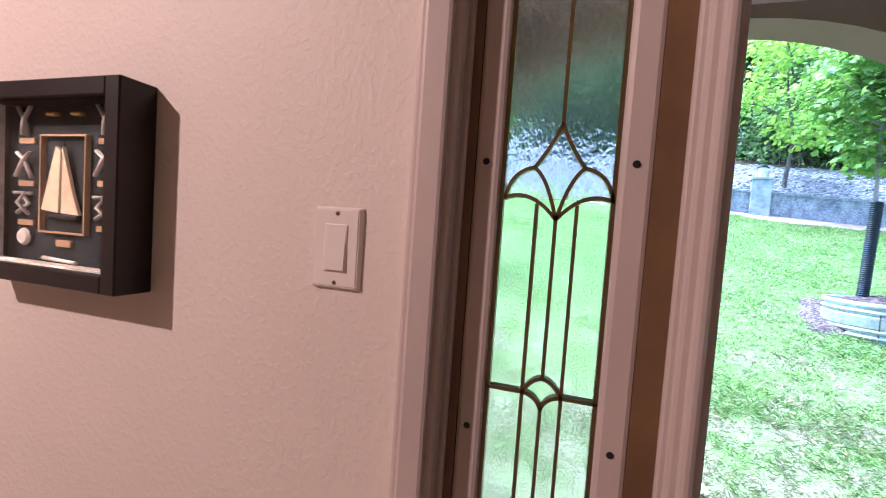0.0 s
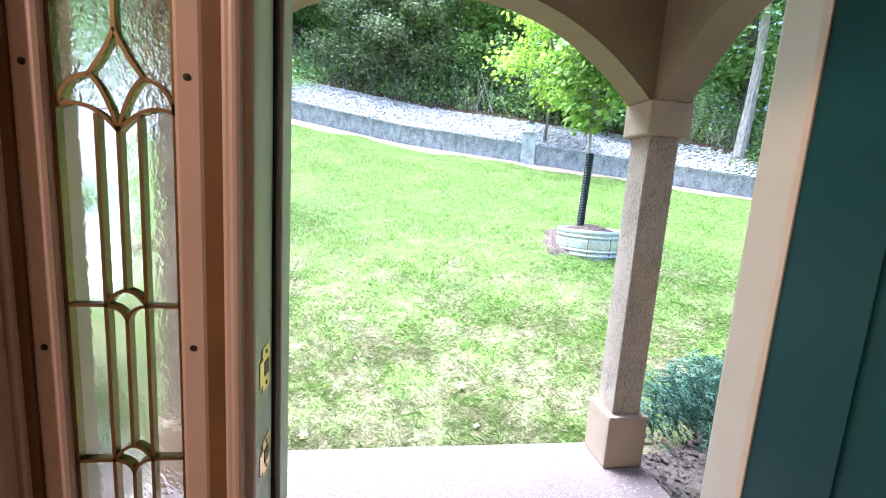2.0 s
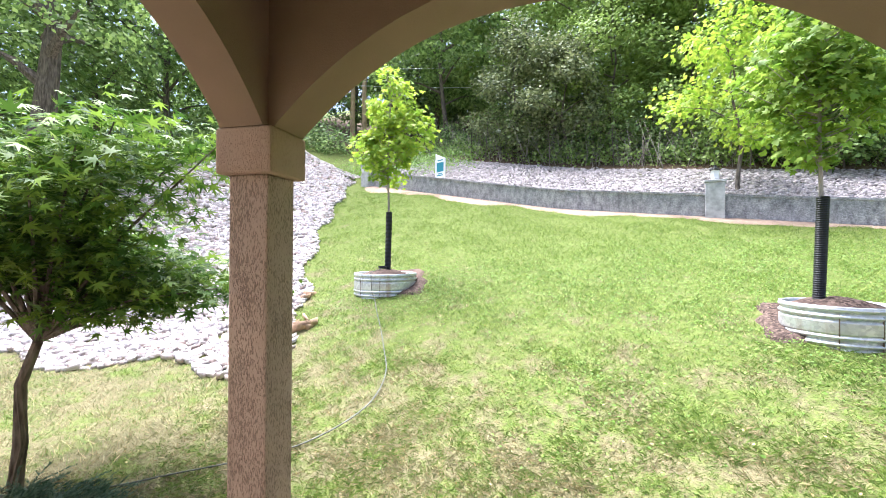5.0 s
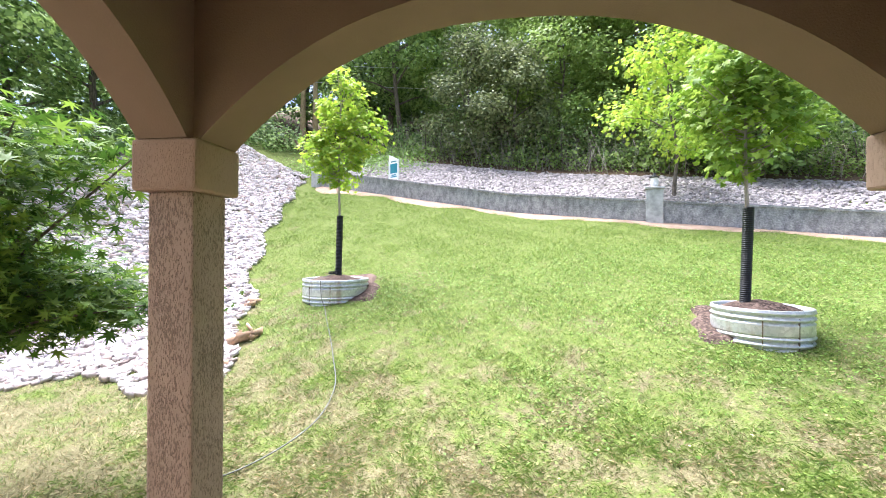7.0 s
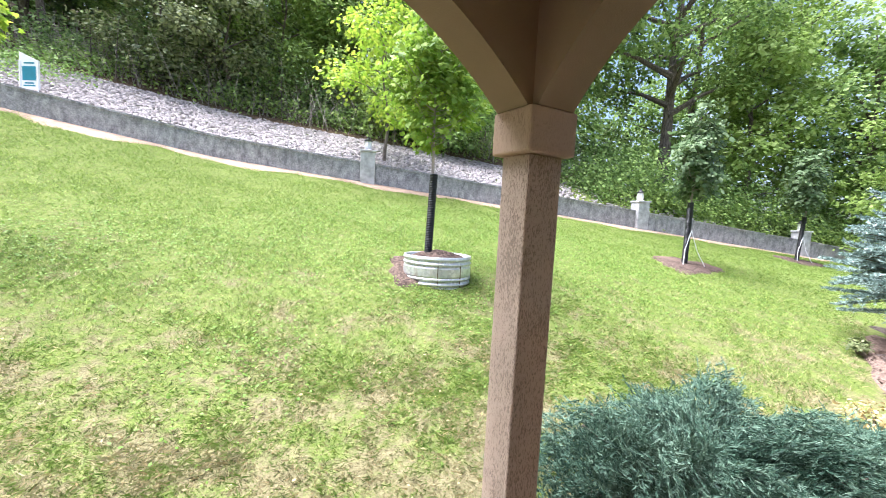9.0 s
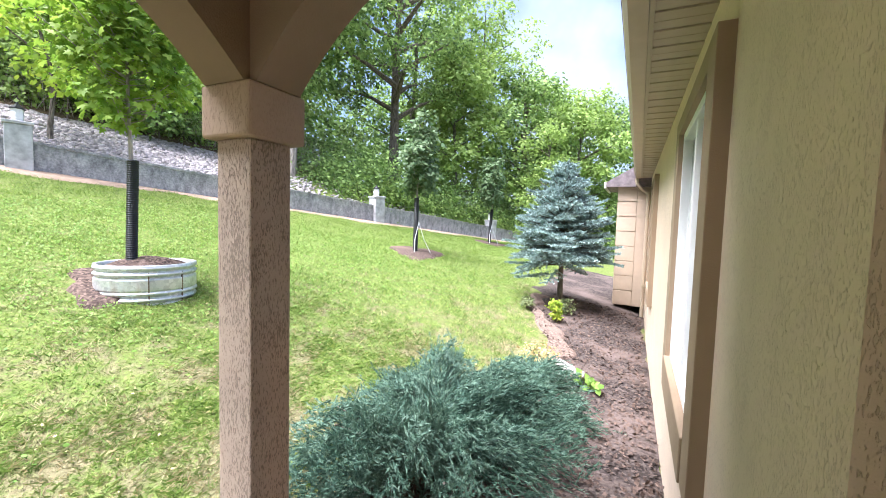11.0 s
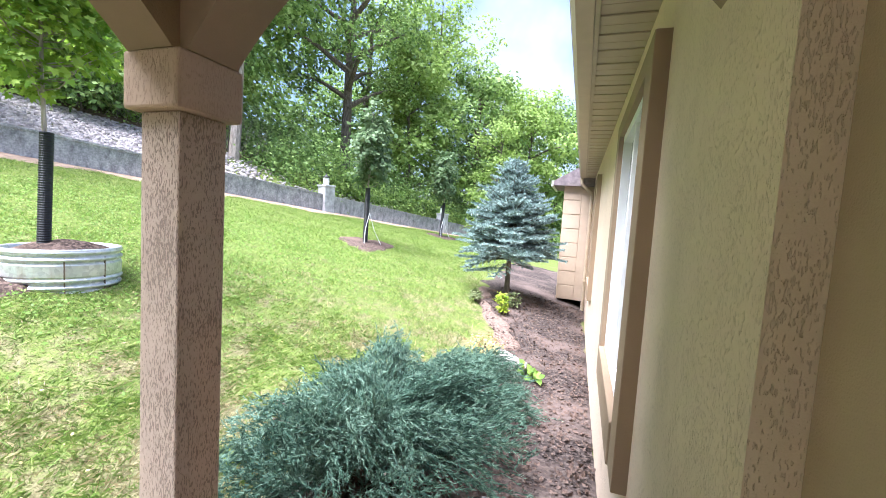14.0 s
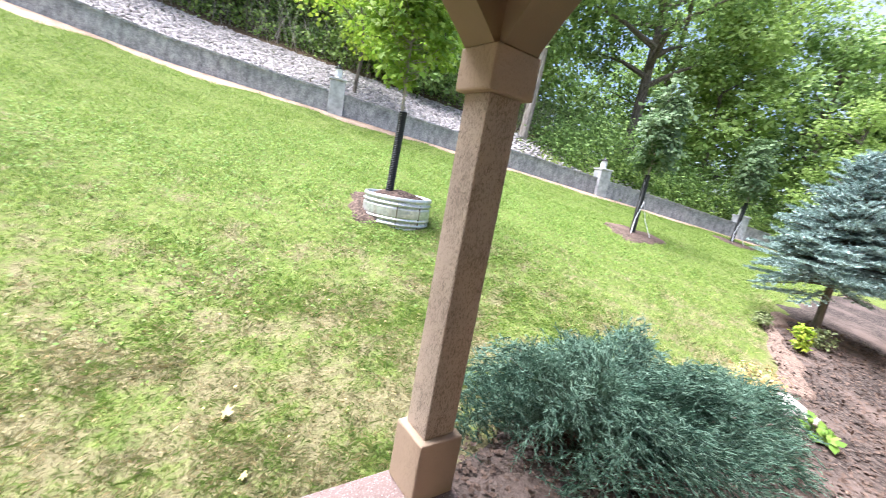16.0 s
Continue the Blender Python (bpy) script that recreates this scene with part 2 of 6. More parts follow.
AGG, SOIL, BLADES, CONC = aggregate(), lawn_ground(), grass_blades(), concrete_wall()
MULCH = mulch_mat("dark_mulch", [(0.025, 0.02, 0.018), (0.058, 0.046, 0.04), (0.12, 0.096, 0.083)], (0.16, 0.122, 0.104))
CHIPS = mulch_mat("bark_chips", [(0.035, 0.026, 0.022), (0.085, 0.06, 0.048), (0.18, 0.13, 0.103)], (0.17, 0.12, 0.095))
POST_CONC = plain("post_concrete", (0.47, 0.465, 0.47), 0.92, spec=0.15, vary=0.3, scale=7, grain=0.004, grain_scale=60, ws=True)
DIRT = plain("bare_dirt", (0.37, 0.27, 0.195), 0.95, spec=0.1, vary=0.25, scale=5, grain=0.01, grain_scale=50, ws=True)
BED_DIRT = mulch_mat("bed_dirt", [(0.10, 0.072, 0.057), (0.17, 0.122, 0.097), (0.25, 0.185, 0.15)], (0.21, 0.15, 0.12))
WHITE_ROCK = rocks_mat("white_rock", [(0.40, 0.36, 0.35), (0.57, 0.53, 0.52), (0.66, 0.62, 0.61), (0.46, 0.37, 0.33), (0.72, 0.69, 0.68)])
GREY_ROCK = rocks_mat("grey_rock", [(0.24, 0.22, 0.215), (0.44, 0.40, 0.39), (0.53, 0.49, 0.475), (0.34, 0.305, 0.295), (0.62, 0.58, 0.56)])
TAN_ROCK = rocks_mat("tan_rock", [(0.45, 0.30, 0.19), (0.52, 0.38, 0.26), (0.42, 0.19, 0.11)])
GALV = galvanised()
PAINT = wall_paint()
TRIM_IN = plain("interior_trim_paint", (0.55, 0.475, 0.435), 0.4, vary=0.05, scale=4, grain=0.0004, grain_scale=60)
BRONZE = plain("bronze_weatherstrip", (0.16, 0.095, 0.04), 0.5, vary=0.2)
WHITE = plain("white_paint", (0.80, 0.80, 0.78), 0.45, vary=0.04)
OFFWHITE = plain("offwhite_vinyl", (0.66, 0.65, 0.58), 0.5, vary=0.06)
TEAL = plain("teal_door_paint", (0.012, 0.075, 0.10), 0.35, vary=0.12, scale=5)
BLACK = plain("black_plastic", (0.012, 0.013, 0.015), 0.5, vary=0.3)
BLACKWOOD = plain("black_frame_wood", (0.012, 0.009, 0.008), 0.4, vary=0.3)
VELVET = plain("navy_velvet", (0.014, 0.018, 0.022), 0.95, vary=0.3)
BRASS = plain("brass", (0.72, 0.50, 0.16), 0.28, 1.0, vary=0.1)
CAME = plain("brass_came", (0.20, 0.15, 0.07), 0.4, 0.9, vary=0.15)
IVORY = plain("ivory_sail", (0.62, 0.50, 0.33), 0.8, vary=0.15, scale=40)
ROPE = plain("pale_rope", (0.55, 0.50, 0.45), 0.8, vary=0.25, scale=60)
PLATE = plain("tan_label", (0.38, 0.24, 0.12), 0.6)
PLASTIC = plain("switch_plastic", (0.80, 0.74, 0.68), 0.35, vary=0.02)
SOFFIT = plain("soffit_vinyl", (0.42, 0.35, 0.26), 0.6, vary=0.05)
GUTTER = plain("gutter_tan", (0.46, 0.37, 0.26), 0.45, vary=0.05)
SIDING = plain("tan_siding", (0.52, 0.41, 0.30), 0.75, vary=0.08, scale=4)
SHINGLE = plain("asphalt_shingle", (0.23, 0.19, 0.19), 0.95, vary=0.3, scale=14, grain=0.003, grain_scale=200)
HOSE = plain("hose_rubber", (0.12, 0.13, 0.11), 0.55, vary=0.2)
FLOORMAT = plain("tile_floor", (0.42, 0.33, 0.25), 0.4, vary=0.15, scale=3)
CEIL = plain("ceiling_paint", (0.74, 0.70, 0.64), 0.8, vary=0.03, scale=2, grain=0.001, grain_scale=90)
SIGNW = plain("sign_white", (0.82, 0.83, 0.84), 0.5, vary=0.03)
SIGNT = plain("sign_teal", (0.03, 0.22, 0.30), 0.5, vary=0.1)
RUST = plain("rusted_rod", (0.17, 0.13, 0.10), 0.8, vary=0.3, scale=30)
BLIND = plain("pale_blind", (0.46, 0.50, 0.49), 0.7, vary=0.06)
LAMPGLASS = plain("opal_glass", (0.82, 0.82, 0.80), 0.3, vary=0.02)
POLE = bark("pole_wood", (0.42, 0.30, 0.18), (0.66, 0.50, 0.32))
BARK = bark("grey_bark", (0.07, 0.06, 0.05), (0.20, 0.17, 0.14))
BARK_PALE = bark("pale_bark", (0.22, 0.19, 0.16), (0.42, 0.37, 0.32))
GLASS = textured_glass("clear_glass", 0.0)
RIPPLE = textured_glass("ripple_glass", 0.008, 0.3)
BEVEL = textured_glass("wavy_glass", 0.002, 0.2)
L_MAPLE = random_leaf("leaf_young_maple", [(0.10, 0.20, 0.02), (0.19, 0.32, 0.035), (0.31, 0.43, 0.06)], trans=0.45)
L_YELLOW = random_leaf("leaf_yellow_green", [(0.16, 0.30, 0.02), (0.28, 0.44, 0.04), (0.44, 0.54, 0.07)], trans=0.45)
L_JMAPLE = random_leaf("leaf_japanese_maple", [(0.03, 0.078, 0.01), (0.075, 0.16, 0.02), (0.20, 0.31, 0.04)], trans=0.4)
L_FOREST = random_leaf("leaf_forest", [(0.032, 0.062, 0.018), (0.15, 0.25, 0.064), (0.36, 0.50, 0.15)], trans=0.4, patch=0.25)
L_BRIGHT = random_leaf("leaf_forest_bright", [(0.11, 0.175, 0.035), (0.235, 0.35, 0.075), (0.38, 0.50, 0.14)], trans=0.45, patch=0.3)
L_CEDAR = random_leaf("leaf_cedar", [(0.045, 0.07, 0.03), (0.15, 0.19, 0.078), (0.32, 0.36, 0.16)], trans=0.3, patch=0.4)
L_GREY = random_leaf("leaf_silver", [(0.06, 0.115, 0.045), (0.12, 0.195, 0.08), (0.20, 0.275, 0.135)], trans=0.35)
L_JUNIPER = random_leaf("leaf_juniper", [(0.011, 0.034, 0.022), (0.048, 0.107, 0.07), (0.16, 0.25, 0.175)], trans=0.15, patch=1.6)
L_SPRUCE = random_leaf("leaf_blue_spruce", [(0.075, 0.12, 0.105), (0.21, 0.30, 0.275), (0.42, 0.53, 0.49)], trans=0.1, patch=1.5)
L_BOX = random_leaf("leaf_boxwood", [(0.13, 0.24, 0.02), (0.28, 0.42, 0.03), (0.46, 0.52, 0.06)], trans=0.35)
L_DRY = random_leaf("leaf_dry", [(0.25, 0.18, 0.09), (0.42, 0.33, 0.14), (0.55, 0.47, 0.2)], trans=0.2)
L_CLOVER = random_leaf("leaf_clover", [(0.09, 0.19, 0.028), (0.16, 0.29, 0.045), (0.24, 0.37, 0.07)], trans=0.3)

# ---- mesh helpers ----
def part(name, bm, material, parent=None, label=""):
    me = bpy.data.meshes.new(name)
    bm.to_mesh(me)
    bm.free()
    me.materials.append(material)
    ob = new(name, me)
    if parent:
        ob.parent = parent
    return tagged(ob, label)


def thing(name, label, category, at=(0, 0, 0), group="", kind=""):
    ob = new(name)
    ob.location = at
    ob.empty_display_size = 0.1
    return tagged(ob, label, category, group, kind)


def smooth(ob):
    ob.data.polygons.foreach_set("use_smooth", [True] * len(ob.data.polygons))
    return ob


def box_bm(a, b, bevel=0.0, seg=2):
    bm = bmesh.new()
    bmesh.ops.create_cube(bm, size=1)
    for v in bm.verts:
        for i in range(3):
            v.co[i] = a[i] if v.co[i] < 0 else b[i]
    if bevel:
        bmesh.ops.bevel(bm, geom=bm.edges[:], offset=bevel, segments=seg, affect='EDGES', profile=0.5)
    return bm


def add_box(bm, a, b):
    r = bmesh.ops.create_cube(bm, size=1)
    for v in r["verts"]:
        for i in range(3):
            v.co[i] = a[i] if v.co[i] < 0 else b[i]


def lathe(profile, n=24, caps=True):
    """Profile of (radius, z) turned round the z axis."""
    bm = bmesh.new()
    rings = [[bm.verts.new((r * math.cos(2 * math.pi * k / n), r * math.sin(2 * math.pi * k / n), z)) for k in range(n)] for r, z in profile]
    for a, b in zip(rings, rings[1:]):
        for k in range(n):
            bm.faces.new((a[k], a[(k + 1) % n], b[(k + 1) % n], b[k]))
    if caps:
        bm.faces.new(rings[-1])
        bm.faces.new(rings[0][::-1])
    return bm


def tube_bm(points, radii, n=8, bm=None):
    """A tapering tube along points."""
    bm = bm or bmesh.new()
    pts = [Vector(p) for p in points]
    prev = None
    rings = []
    for i, p in enumerate(pts):
        d = (pts[min(i + 1, len(pts) - 1)] - pts[max(i - 1, 0)]).normalized()
        q = d.to_track_quat('Z', 'Y')
        r = radii[i] if isinstance(radii, (list, tuple)) else radii
        rings.append([bm.verts.new(p + q @ Vector((r * math.cos(2 * math.pi * k / n), r * math.sin(2 * math.pi * k / n), 0))) for k in range(n)])
    for a, b in zip(rings, rings[1:]):
        # keep the seam aligned from ring to ring
        off = min(range(n), key=lambda o: (b[o].co - a[0].co).length)
        for k in range(n):
            bm.faces.new((a[k], a[(k + 1) % n], b[(k + 1 + off) % n], b[(k + off) % n]))
    bm.faces.new(rings[0][::-1])
    bm.faces.new(rings[-1])
    return bm


def raw_mesh(name, verts, faces, material, parent=None):
    """A mesh from arrays: verts (n, 3), faces (m, 3 or 4)."""
    verts, faces = np.asarray(verts, np.float32), np.asarray(faces, np.int32)
    me = bpy.data.meshes.new(name)
    k = faces.shape[1]
    me.vertices.add(len(verts))
    me.vertices.foreach_set("co", verts.ravel())
    me.loops.add(faces.size)
    me.loops.foreach_set("vertex_index", faces.ravel())
    me.polygons.add(len(faces))
    me.polygons.foreach_set("loop_start", np.arange(0, faces.size, k, dtype=np.int32))
    me.update(calc_edges=True)
    me.validate()
    me.materials.append(material)
    ob = new(name, me)
    if parent:
        ob.parent = parent
    return ob


RNG = np.random.default_rng(7)


def unit(v):
    return v / np.maximum(np.linalg.norm(v, axis=-1, keepdims=True), 1e-9)


LEAF_SHAPES = {
    # outlines in the leaf's own plane, fanned from a base point: (across, along)
    "diamond": [(0, 0), (0.36, 0.45), (0, 1), (-0.36, 0.45)],
    "oval": [(0, 0), (0.28, 0.25), (0.3, 0.6), (0, 1), (-0.3, 0.6), (-0.28, 0.25)],
    "maple": [(0, 0.1), (0.22, -0.08), (0.52, 0.12), (0.3, 0.3), (0.55, 0.62), (0.2, 0.52), (0, 1), (-0.2, 0.52), (-0.55, 0.62), (-0.3, 0.3), (-0.52, 0.12), (-0.22, -0.08)],
    "star": [(0, 0.05), (0.42, -0.2), (0.16, 0.1), (0.66, 0.22), (0.2, 0.26), (0.52, 0.72), (0.11, 0.4), (0, 1), (-0.11, 0.4), (-0.52, 0.72), (-0.2, 0.26), (-0.66, 0.22), (-0.16, 0.1), (-0.42, -0.2)],
}


def leaves(name, centres, normals, sizes, material, parent=None, shape="diamond", droop=0.35):
    """Single leaves, each with its own turn, fold and size."""
    o = np.array(LEAF_SHAPES[shape], float)
    n, k = len(centres), len(o)
    nrm = unit(normals + RNG.normal(0, 0.45, (n, 3)))
    along = unit(np.cross(nrm, RNG.normal(size=(n, 3))))
    along[:, 2] -= droop
    along = unit(along - nrm * np.sum(along * nrm, 1, keepdims=True))
    across = np.cross(nrm, along)
    s = np.asarray(sizes).reshape(-1, 1)
    pts = np.empty((n, k, 3))
    for i, (a, b) in enumerate(o):
        pts[:, i] = centres + s * (a * across + b * along - nrm * (0.5 * abs(a) + 0.25 * b * b) * 0.45)
    if k == 4:
        faces = np.arange(n * k).reshape(n, k)
        faces = np.concatenate([faces[:, [0, 1, 2]], faces[:, [0, 2, 3]]])
    else:
        base = np.arange(n)[:, None] * k
        faces = np.concatenate([base + np.array([0, i, i + 1]) for i in range(1, k - 1)])
    return raw_mesh(name, pts.reshape(-1, 3), faces, material, parent)


def blob_points(centre, radii, clumps, per, spread, seed_up=0.25):
    """Leaf places: clumps scattered through a lumpy crown, each with leaves round it. Also outward normals."""
    d = unit(RNG.normal(size=(clumps, 3)))
    r = RNG.uniform(0.35, 1.0, (clumps, 1)) ** 0.55
    r *= 1 + 0.22 * np.sin(d[:, :1] * 5 + 1.3) * np.cos(d[:, 1:2] * 4 + d[:, 2:] * 3)
    c = np.array(centre) + d * r * np.array(radii)
    p = np.repeat(c, per, 0) + RNG.normal(0, 1, (clumps * per, 3)) * spread * np.array([1, 1, 0.6])
    nrm = unit(np.repeat(d, per, 0) * 0.7 + np.array([0, 0, 0.6 + seed_up]))
    return p, nrm, c


# ---- the lie of the land ----
S_WALL = 11.76           # the retaining wall stands along this line


def su(x, y):
    return 0.313 * x + 0.95 * y, 0.95 * x - 0.313 * y


def xy(s, u):
    return 0.313 * s + 0.95 * u, 0.95 * s - 0.313 * u


def lawn_z(s, u):
    p = np.interp(s, [-30, 1.3, 2.2, 5.2, 8, S_WALL], [-0.1, -0.1, -0.03, 0.69, 1.45, 2.47])
    w = np.clip((s - 3) / 8.76, 0, 1)
    return p - 0.1 * np.minimum(u, 24) * w - 0.03 * np.clip(u - 1, 0, 30) * (1 - w) - 0.07 * np.clip(u + 3.7, -12, 0) * w


def land_z(s, u):
    """Lawn, the step at the retaining wall, and the wooded hill behind it."""
    s, u = np.asarray(s, float), np.asarray(u, float)
    step = 0.5 * np.clip((u + 13) / 2.5, 0, 1)
    hill = np.clip(1 - (u - 6) / 22, 0.12, 1)
    b = np.clip(s - 12.0, 0, None)
    up = np.where(s > 11.83, step + hill * (0.36 * np.minimum(b, 4) + 0.42 * np.clip(b - 4, 0, 22) + 0.1 * np.clip(b - 26, 0, 60)), 0)
    x, y = xy(s, u)
    bank = 0.22 * np.clip(y - 4.2, 0, 8) * np.clip((-7.2 - x + (14 - y) * 0.35) / 4, 0, 1)
    return lawn_z(np.minimum(s, S_WALL), u) + up + bank


def gz(x, y):
    s, u = su(x, y)
    return land_z(s, u)


def wall_y(x):
    return -0.233 + 0.012 * x


GRAVEL_Y = [4.2, 4.65, 5.6, 6.8, 7.4, 10.1, 13.9, 17]
GRAVEL_X = [-3.3, -3.5, -3.9, -4.5, -5.0, -6.2, -7.4, -8.0]


def in_gravel(x, y):
    return (y > 4.2 + 0.25 * np.sin(x * 2.1)) & (x < np.interp(y, GRAVEL_Y, GRAVEL_X) + 0.1 * np.sin(y * 3)) & (y < 16) & (x > -16)


def bed_edge(x):
    return np.interp(x, [1.3, 2.0, 3.4, 4.9, 5.6, 6.3, 7.1, 9, 14], [1.5, 1.7, 1.5, 1.05, 1.05, 1.35, 1.7, 2.1, 2.3])


def left_bed_edge(x):
    return np.interp(x, [-8, -3.6, -2.3, -1.45], [1.9, 1.85, 2.1, 1.5])


PLANTERS = [(2.88, 5.12, 0.47), (-2.95, 6.85, 0.55)]

# one sheet of ground, finer near the house, to the horizon
def ground_sheet():
    ss = np.concatenate([np.linspace(-400, -20, 8), np.linspace(-16, 0, 9), np.arange(0.4, 11.7, 0.3), [S_WALL, 11.8, 11.86], np.arange(12.2, 20, 0.6), np.arange(21, 50, 2.0), [60, 80, 120, 200, 400]])
    us = np.concatenate([np.linspace(-400, -50, 8), np.arange(-44, -14, 2.5), np.arange(-13, 20, 0.35), np.arange(21, 50, 2.5), [60, 80, 120, 200, 400]])
    S, U = np.meshgrid(ss, us, indexing='ij')
    Z = land_z(S, U)
    rough = np.where((S > 1.9) & (S < 11.5), 0.004, 0.0) * (np.sin(S * 3.1 + U * 1.7) + np.sin(U * 4.3 - S * 2.2))
    X, Y = xy(S, U)
    a, b = S.shape
    idx = np.arange(a * b).reshape(a, b)
    f = np.stack([idx[:-1, :-1].ravel(), idx[:-1, 1:].ravel(), idx[1:, 1:].ravel(), idx[1:, :-1].ravel()], 1)
    ob = raw_mesh("ground", np.stack([X, Y, Z + rough], -1).reshape(-1, 3), f[:, ::-1], SOIL)
    return tagged(smooth(ob), "sloping lawn of green and straw grass patches", "lawn", kind="structure")


ground_sheet()


def draped(name, xs, lo, hi, material, lift, label, category, n=24, rough=0.012):
    """A bed laid over the ground between two edges that run along x."""
    v, f = [], []
    for i, x in enumerate(xs):
        a, b = lo(x), hi(x)
        for j in range(n + 1):
            k = j / n
            y = a + (b - a) * k
            edge = min(1, 5 * min(k + 0.06, 1.0 - k))
            v.append((x, y, float(gz(x, y)) + lift * edge - 0.012 * (1 - edge) + rough * noise.noise((x * 3, y * 3, 1))))
    w = n + 1
    for i in range(len(xs) - 1):
        for j in range(n):
            f.append((i * w + j, (i + 1) * w + j, (i + 1) * w + j + 1, i * w + j + 1))
    return tagged(smooth(raw_mesh(name, v, f, material)), label, category, kind="structure")


draped("mulch_bed_east", np.arange(1.25, 14, 0.12), lambda x: wall_y(x) - 0.02, lambda x: float(bed_edge(x)) + 0.05 * math.sin(x * 7), MULCH, 0.03, "dark brown bark mulch bed along the house", "mulch")
draped("mulch_bed_west", np.arange(-8, -1.4, 0.12), lambda x: -0.3, lambda x: float(left_bed_edge(x)) + 0.05 * math.sin(x * 7), MULCH, 0.03, "dark brown bark mulch bed along the house", "mulch")

draped("dirt_edge_east", np.arange(5.0, 8.6, 0.12), lambda x: float(bed_edge(x)) - 0.3 - 0.12 * math.sin(x * 2.3) - 0.07 * math.sin(x * 9), lambda x: float(bed_edge(x)) + 0.05 * math.sin(x * 7) - 0.02, BED_DIRT, 0.045, "bare pinkish dirt along the edge of the mulch bed", "dirt", 10)


def wall_line_strip():
    """Bare reddish dirt at the foot of the retaining wall."""
    v, f = [], []
    us = np.arange(-11, 20, 0.3)
    for u in us:
        wdt = 0.38 + 0.16 * math.sin(u * 1.7) + 0.1 * math.sin(u * 4.1)
        for k in range(4):
            s = 11.72 - wdt * k / 3
            x, y = xy(s, u)
            v.append((x, y, float(lawn_z(s, u)) + (0.035 if k < 3 else -0.02)))
    for i in range(len(us) - 1):
        for k in range(3):
            f.append((i * 4 + k, i * 4 + k + 1, (i + 1) * 4 + k + 1, (i + 1) * 4 + k))
    tagged(smooth(raw_mesh("dirt_strip_wall", v, f, DIRT)), "bare pale dirt along the foot of the retaining wall", "dirt", kind="structure")


wall_line_strip()

# ---- porch ----
tagged(part("porch_slab", box_bm((-1.42, -0.27, -0.4), (1.32, 1.46, 0), 0.012), AGG), "pinkish exposed-aggregate concrete porch slab", "porch", kind="structure")


def column(x):
    t = thing("porch_column", "tan stucco porch column with grooved shaft and square capital", "column", (x + 0.125, 1.325, 0), "porch columns")
    part("base", box_bm((-0.123, -0.125, 0), (0.123, 0.112, 0.322), 0.01), STUCCO_BLOCK, t, "smooth tan stucco base block")
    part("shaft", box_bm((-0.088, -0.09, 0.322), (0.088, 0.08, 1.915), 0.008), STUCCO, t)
    part("capital", box_bm((-0.123, -0.125, 1.915), (0.123, 0.112, 2.092), 0.01), STUCCO_BLOCK, t, "smooth tan stucco capital")
    return t


column(-1.37)
column(1.05)


def arch_bm(a, b, z0, rise, top, thick, n=28, lift=0.0):
    """A beam along the local x axis from a to b with an elliptical arch cut from its underside."""
    bm = bmesh.new()
    c, h = (a + b) / 2, (b - a) / 2
    def col(x, zb, y):
        return bm.verts.new((x, y, zb)), bm.verts.new((x, y, top))
    prof = []
    for i in range(n + 1):
        q = -math.cos(math.pi * i / n)
        prof.append((c + h * q, z0 + rise * (1 - abs(q) ** 2.4)))
    prof = [(x, z + lift * (b - x) / (b - a)) for x, z in prof]
    prof = [(a - 0.25, z0 + lift)] + prof + [(b + 0.25, z0)]
    front = [col(x, z, 0) for x, z in prof]
    back = [col(x, z, thick) for x, z in prof]
    for i in range(len(prof) - 1):
        bm.faces.new((front[i][0], front[i + 1][0], front[i + 1][1], front[i][1]))
        bm.faces.new((back[i + 1][0], back[i][0], back[i][1], back[i + 1][1]))
        bm.faces.new((front[i + 1][0], front[i][0], back[i][0], back[i + 1][0]))
        bm.faces.new((front[i][1], front[i + 1][1], back[i + 1][1], back[i][1]))
    for e in (0, -1):
        bm.faces.new((front[e][0], front[e][1], back[e][1], back[e][0]))
    bmesh.ops.recalc_face_normals(bm, faces=bm.faces)
    return bm


# arches and ceiling take the stucco with porch shade in its colour
f = part("porch_arch_front", arch_bm(-1.13, 1.055, 2.092, 0.45, 2.95, 0.19), STUCCO_ARCH_SHADED)
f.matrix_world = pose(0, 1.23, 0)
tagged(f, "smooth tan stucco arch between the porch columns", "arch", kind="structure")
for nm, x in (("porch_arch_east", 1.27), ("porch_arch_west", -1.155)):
    f = part(nm, arch_bm(-0.225, 1.2, 2.092, 0.37, 2.95, 0.19, lift=0.055), STUCCO_ARCH_SHADED)
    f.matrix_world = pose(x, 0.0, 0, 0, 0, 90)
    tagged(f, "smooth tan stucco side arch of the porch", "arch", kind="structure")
tagged(part("porch_ceiling", box_bm((-1.2, -0.26, 2.62), (1.1, 1.24, 2.7)), STUCCO_ARCH_SHADED), "flat tan stucco porch ceiling", "ceiling", kind="structure")
tr = bmesh.new()
add_box(tr, (-1.18, 1.19, 2.595), (1.08, 1.233, 2.622))
add_box(tr, (-1.183, -0.2, 2.595), (-1.15, 1.19, 2.622))
add_box(tr, (1.05, -0.2, 2.595), (1.083, 1.19, 2.622))
tagged(part("trim_porch_ceiling", tr, STUCCO_SMOOTH), "narrow tan bead round the porch ceiling", "trim", kind="structure")


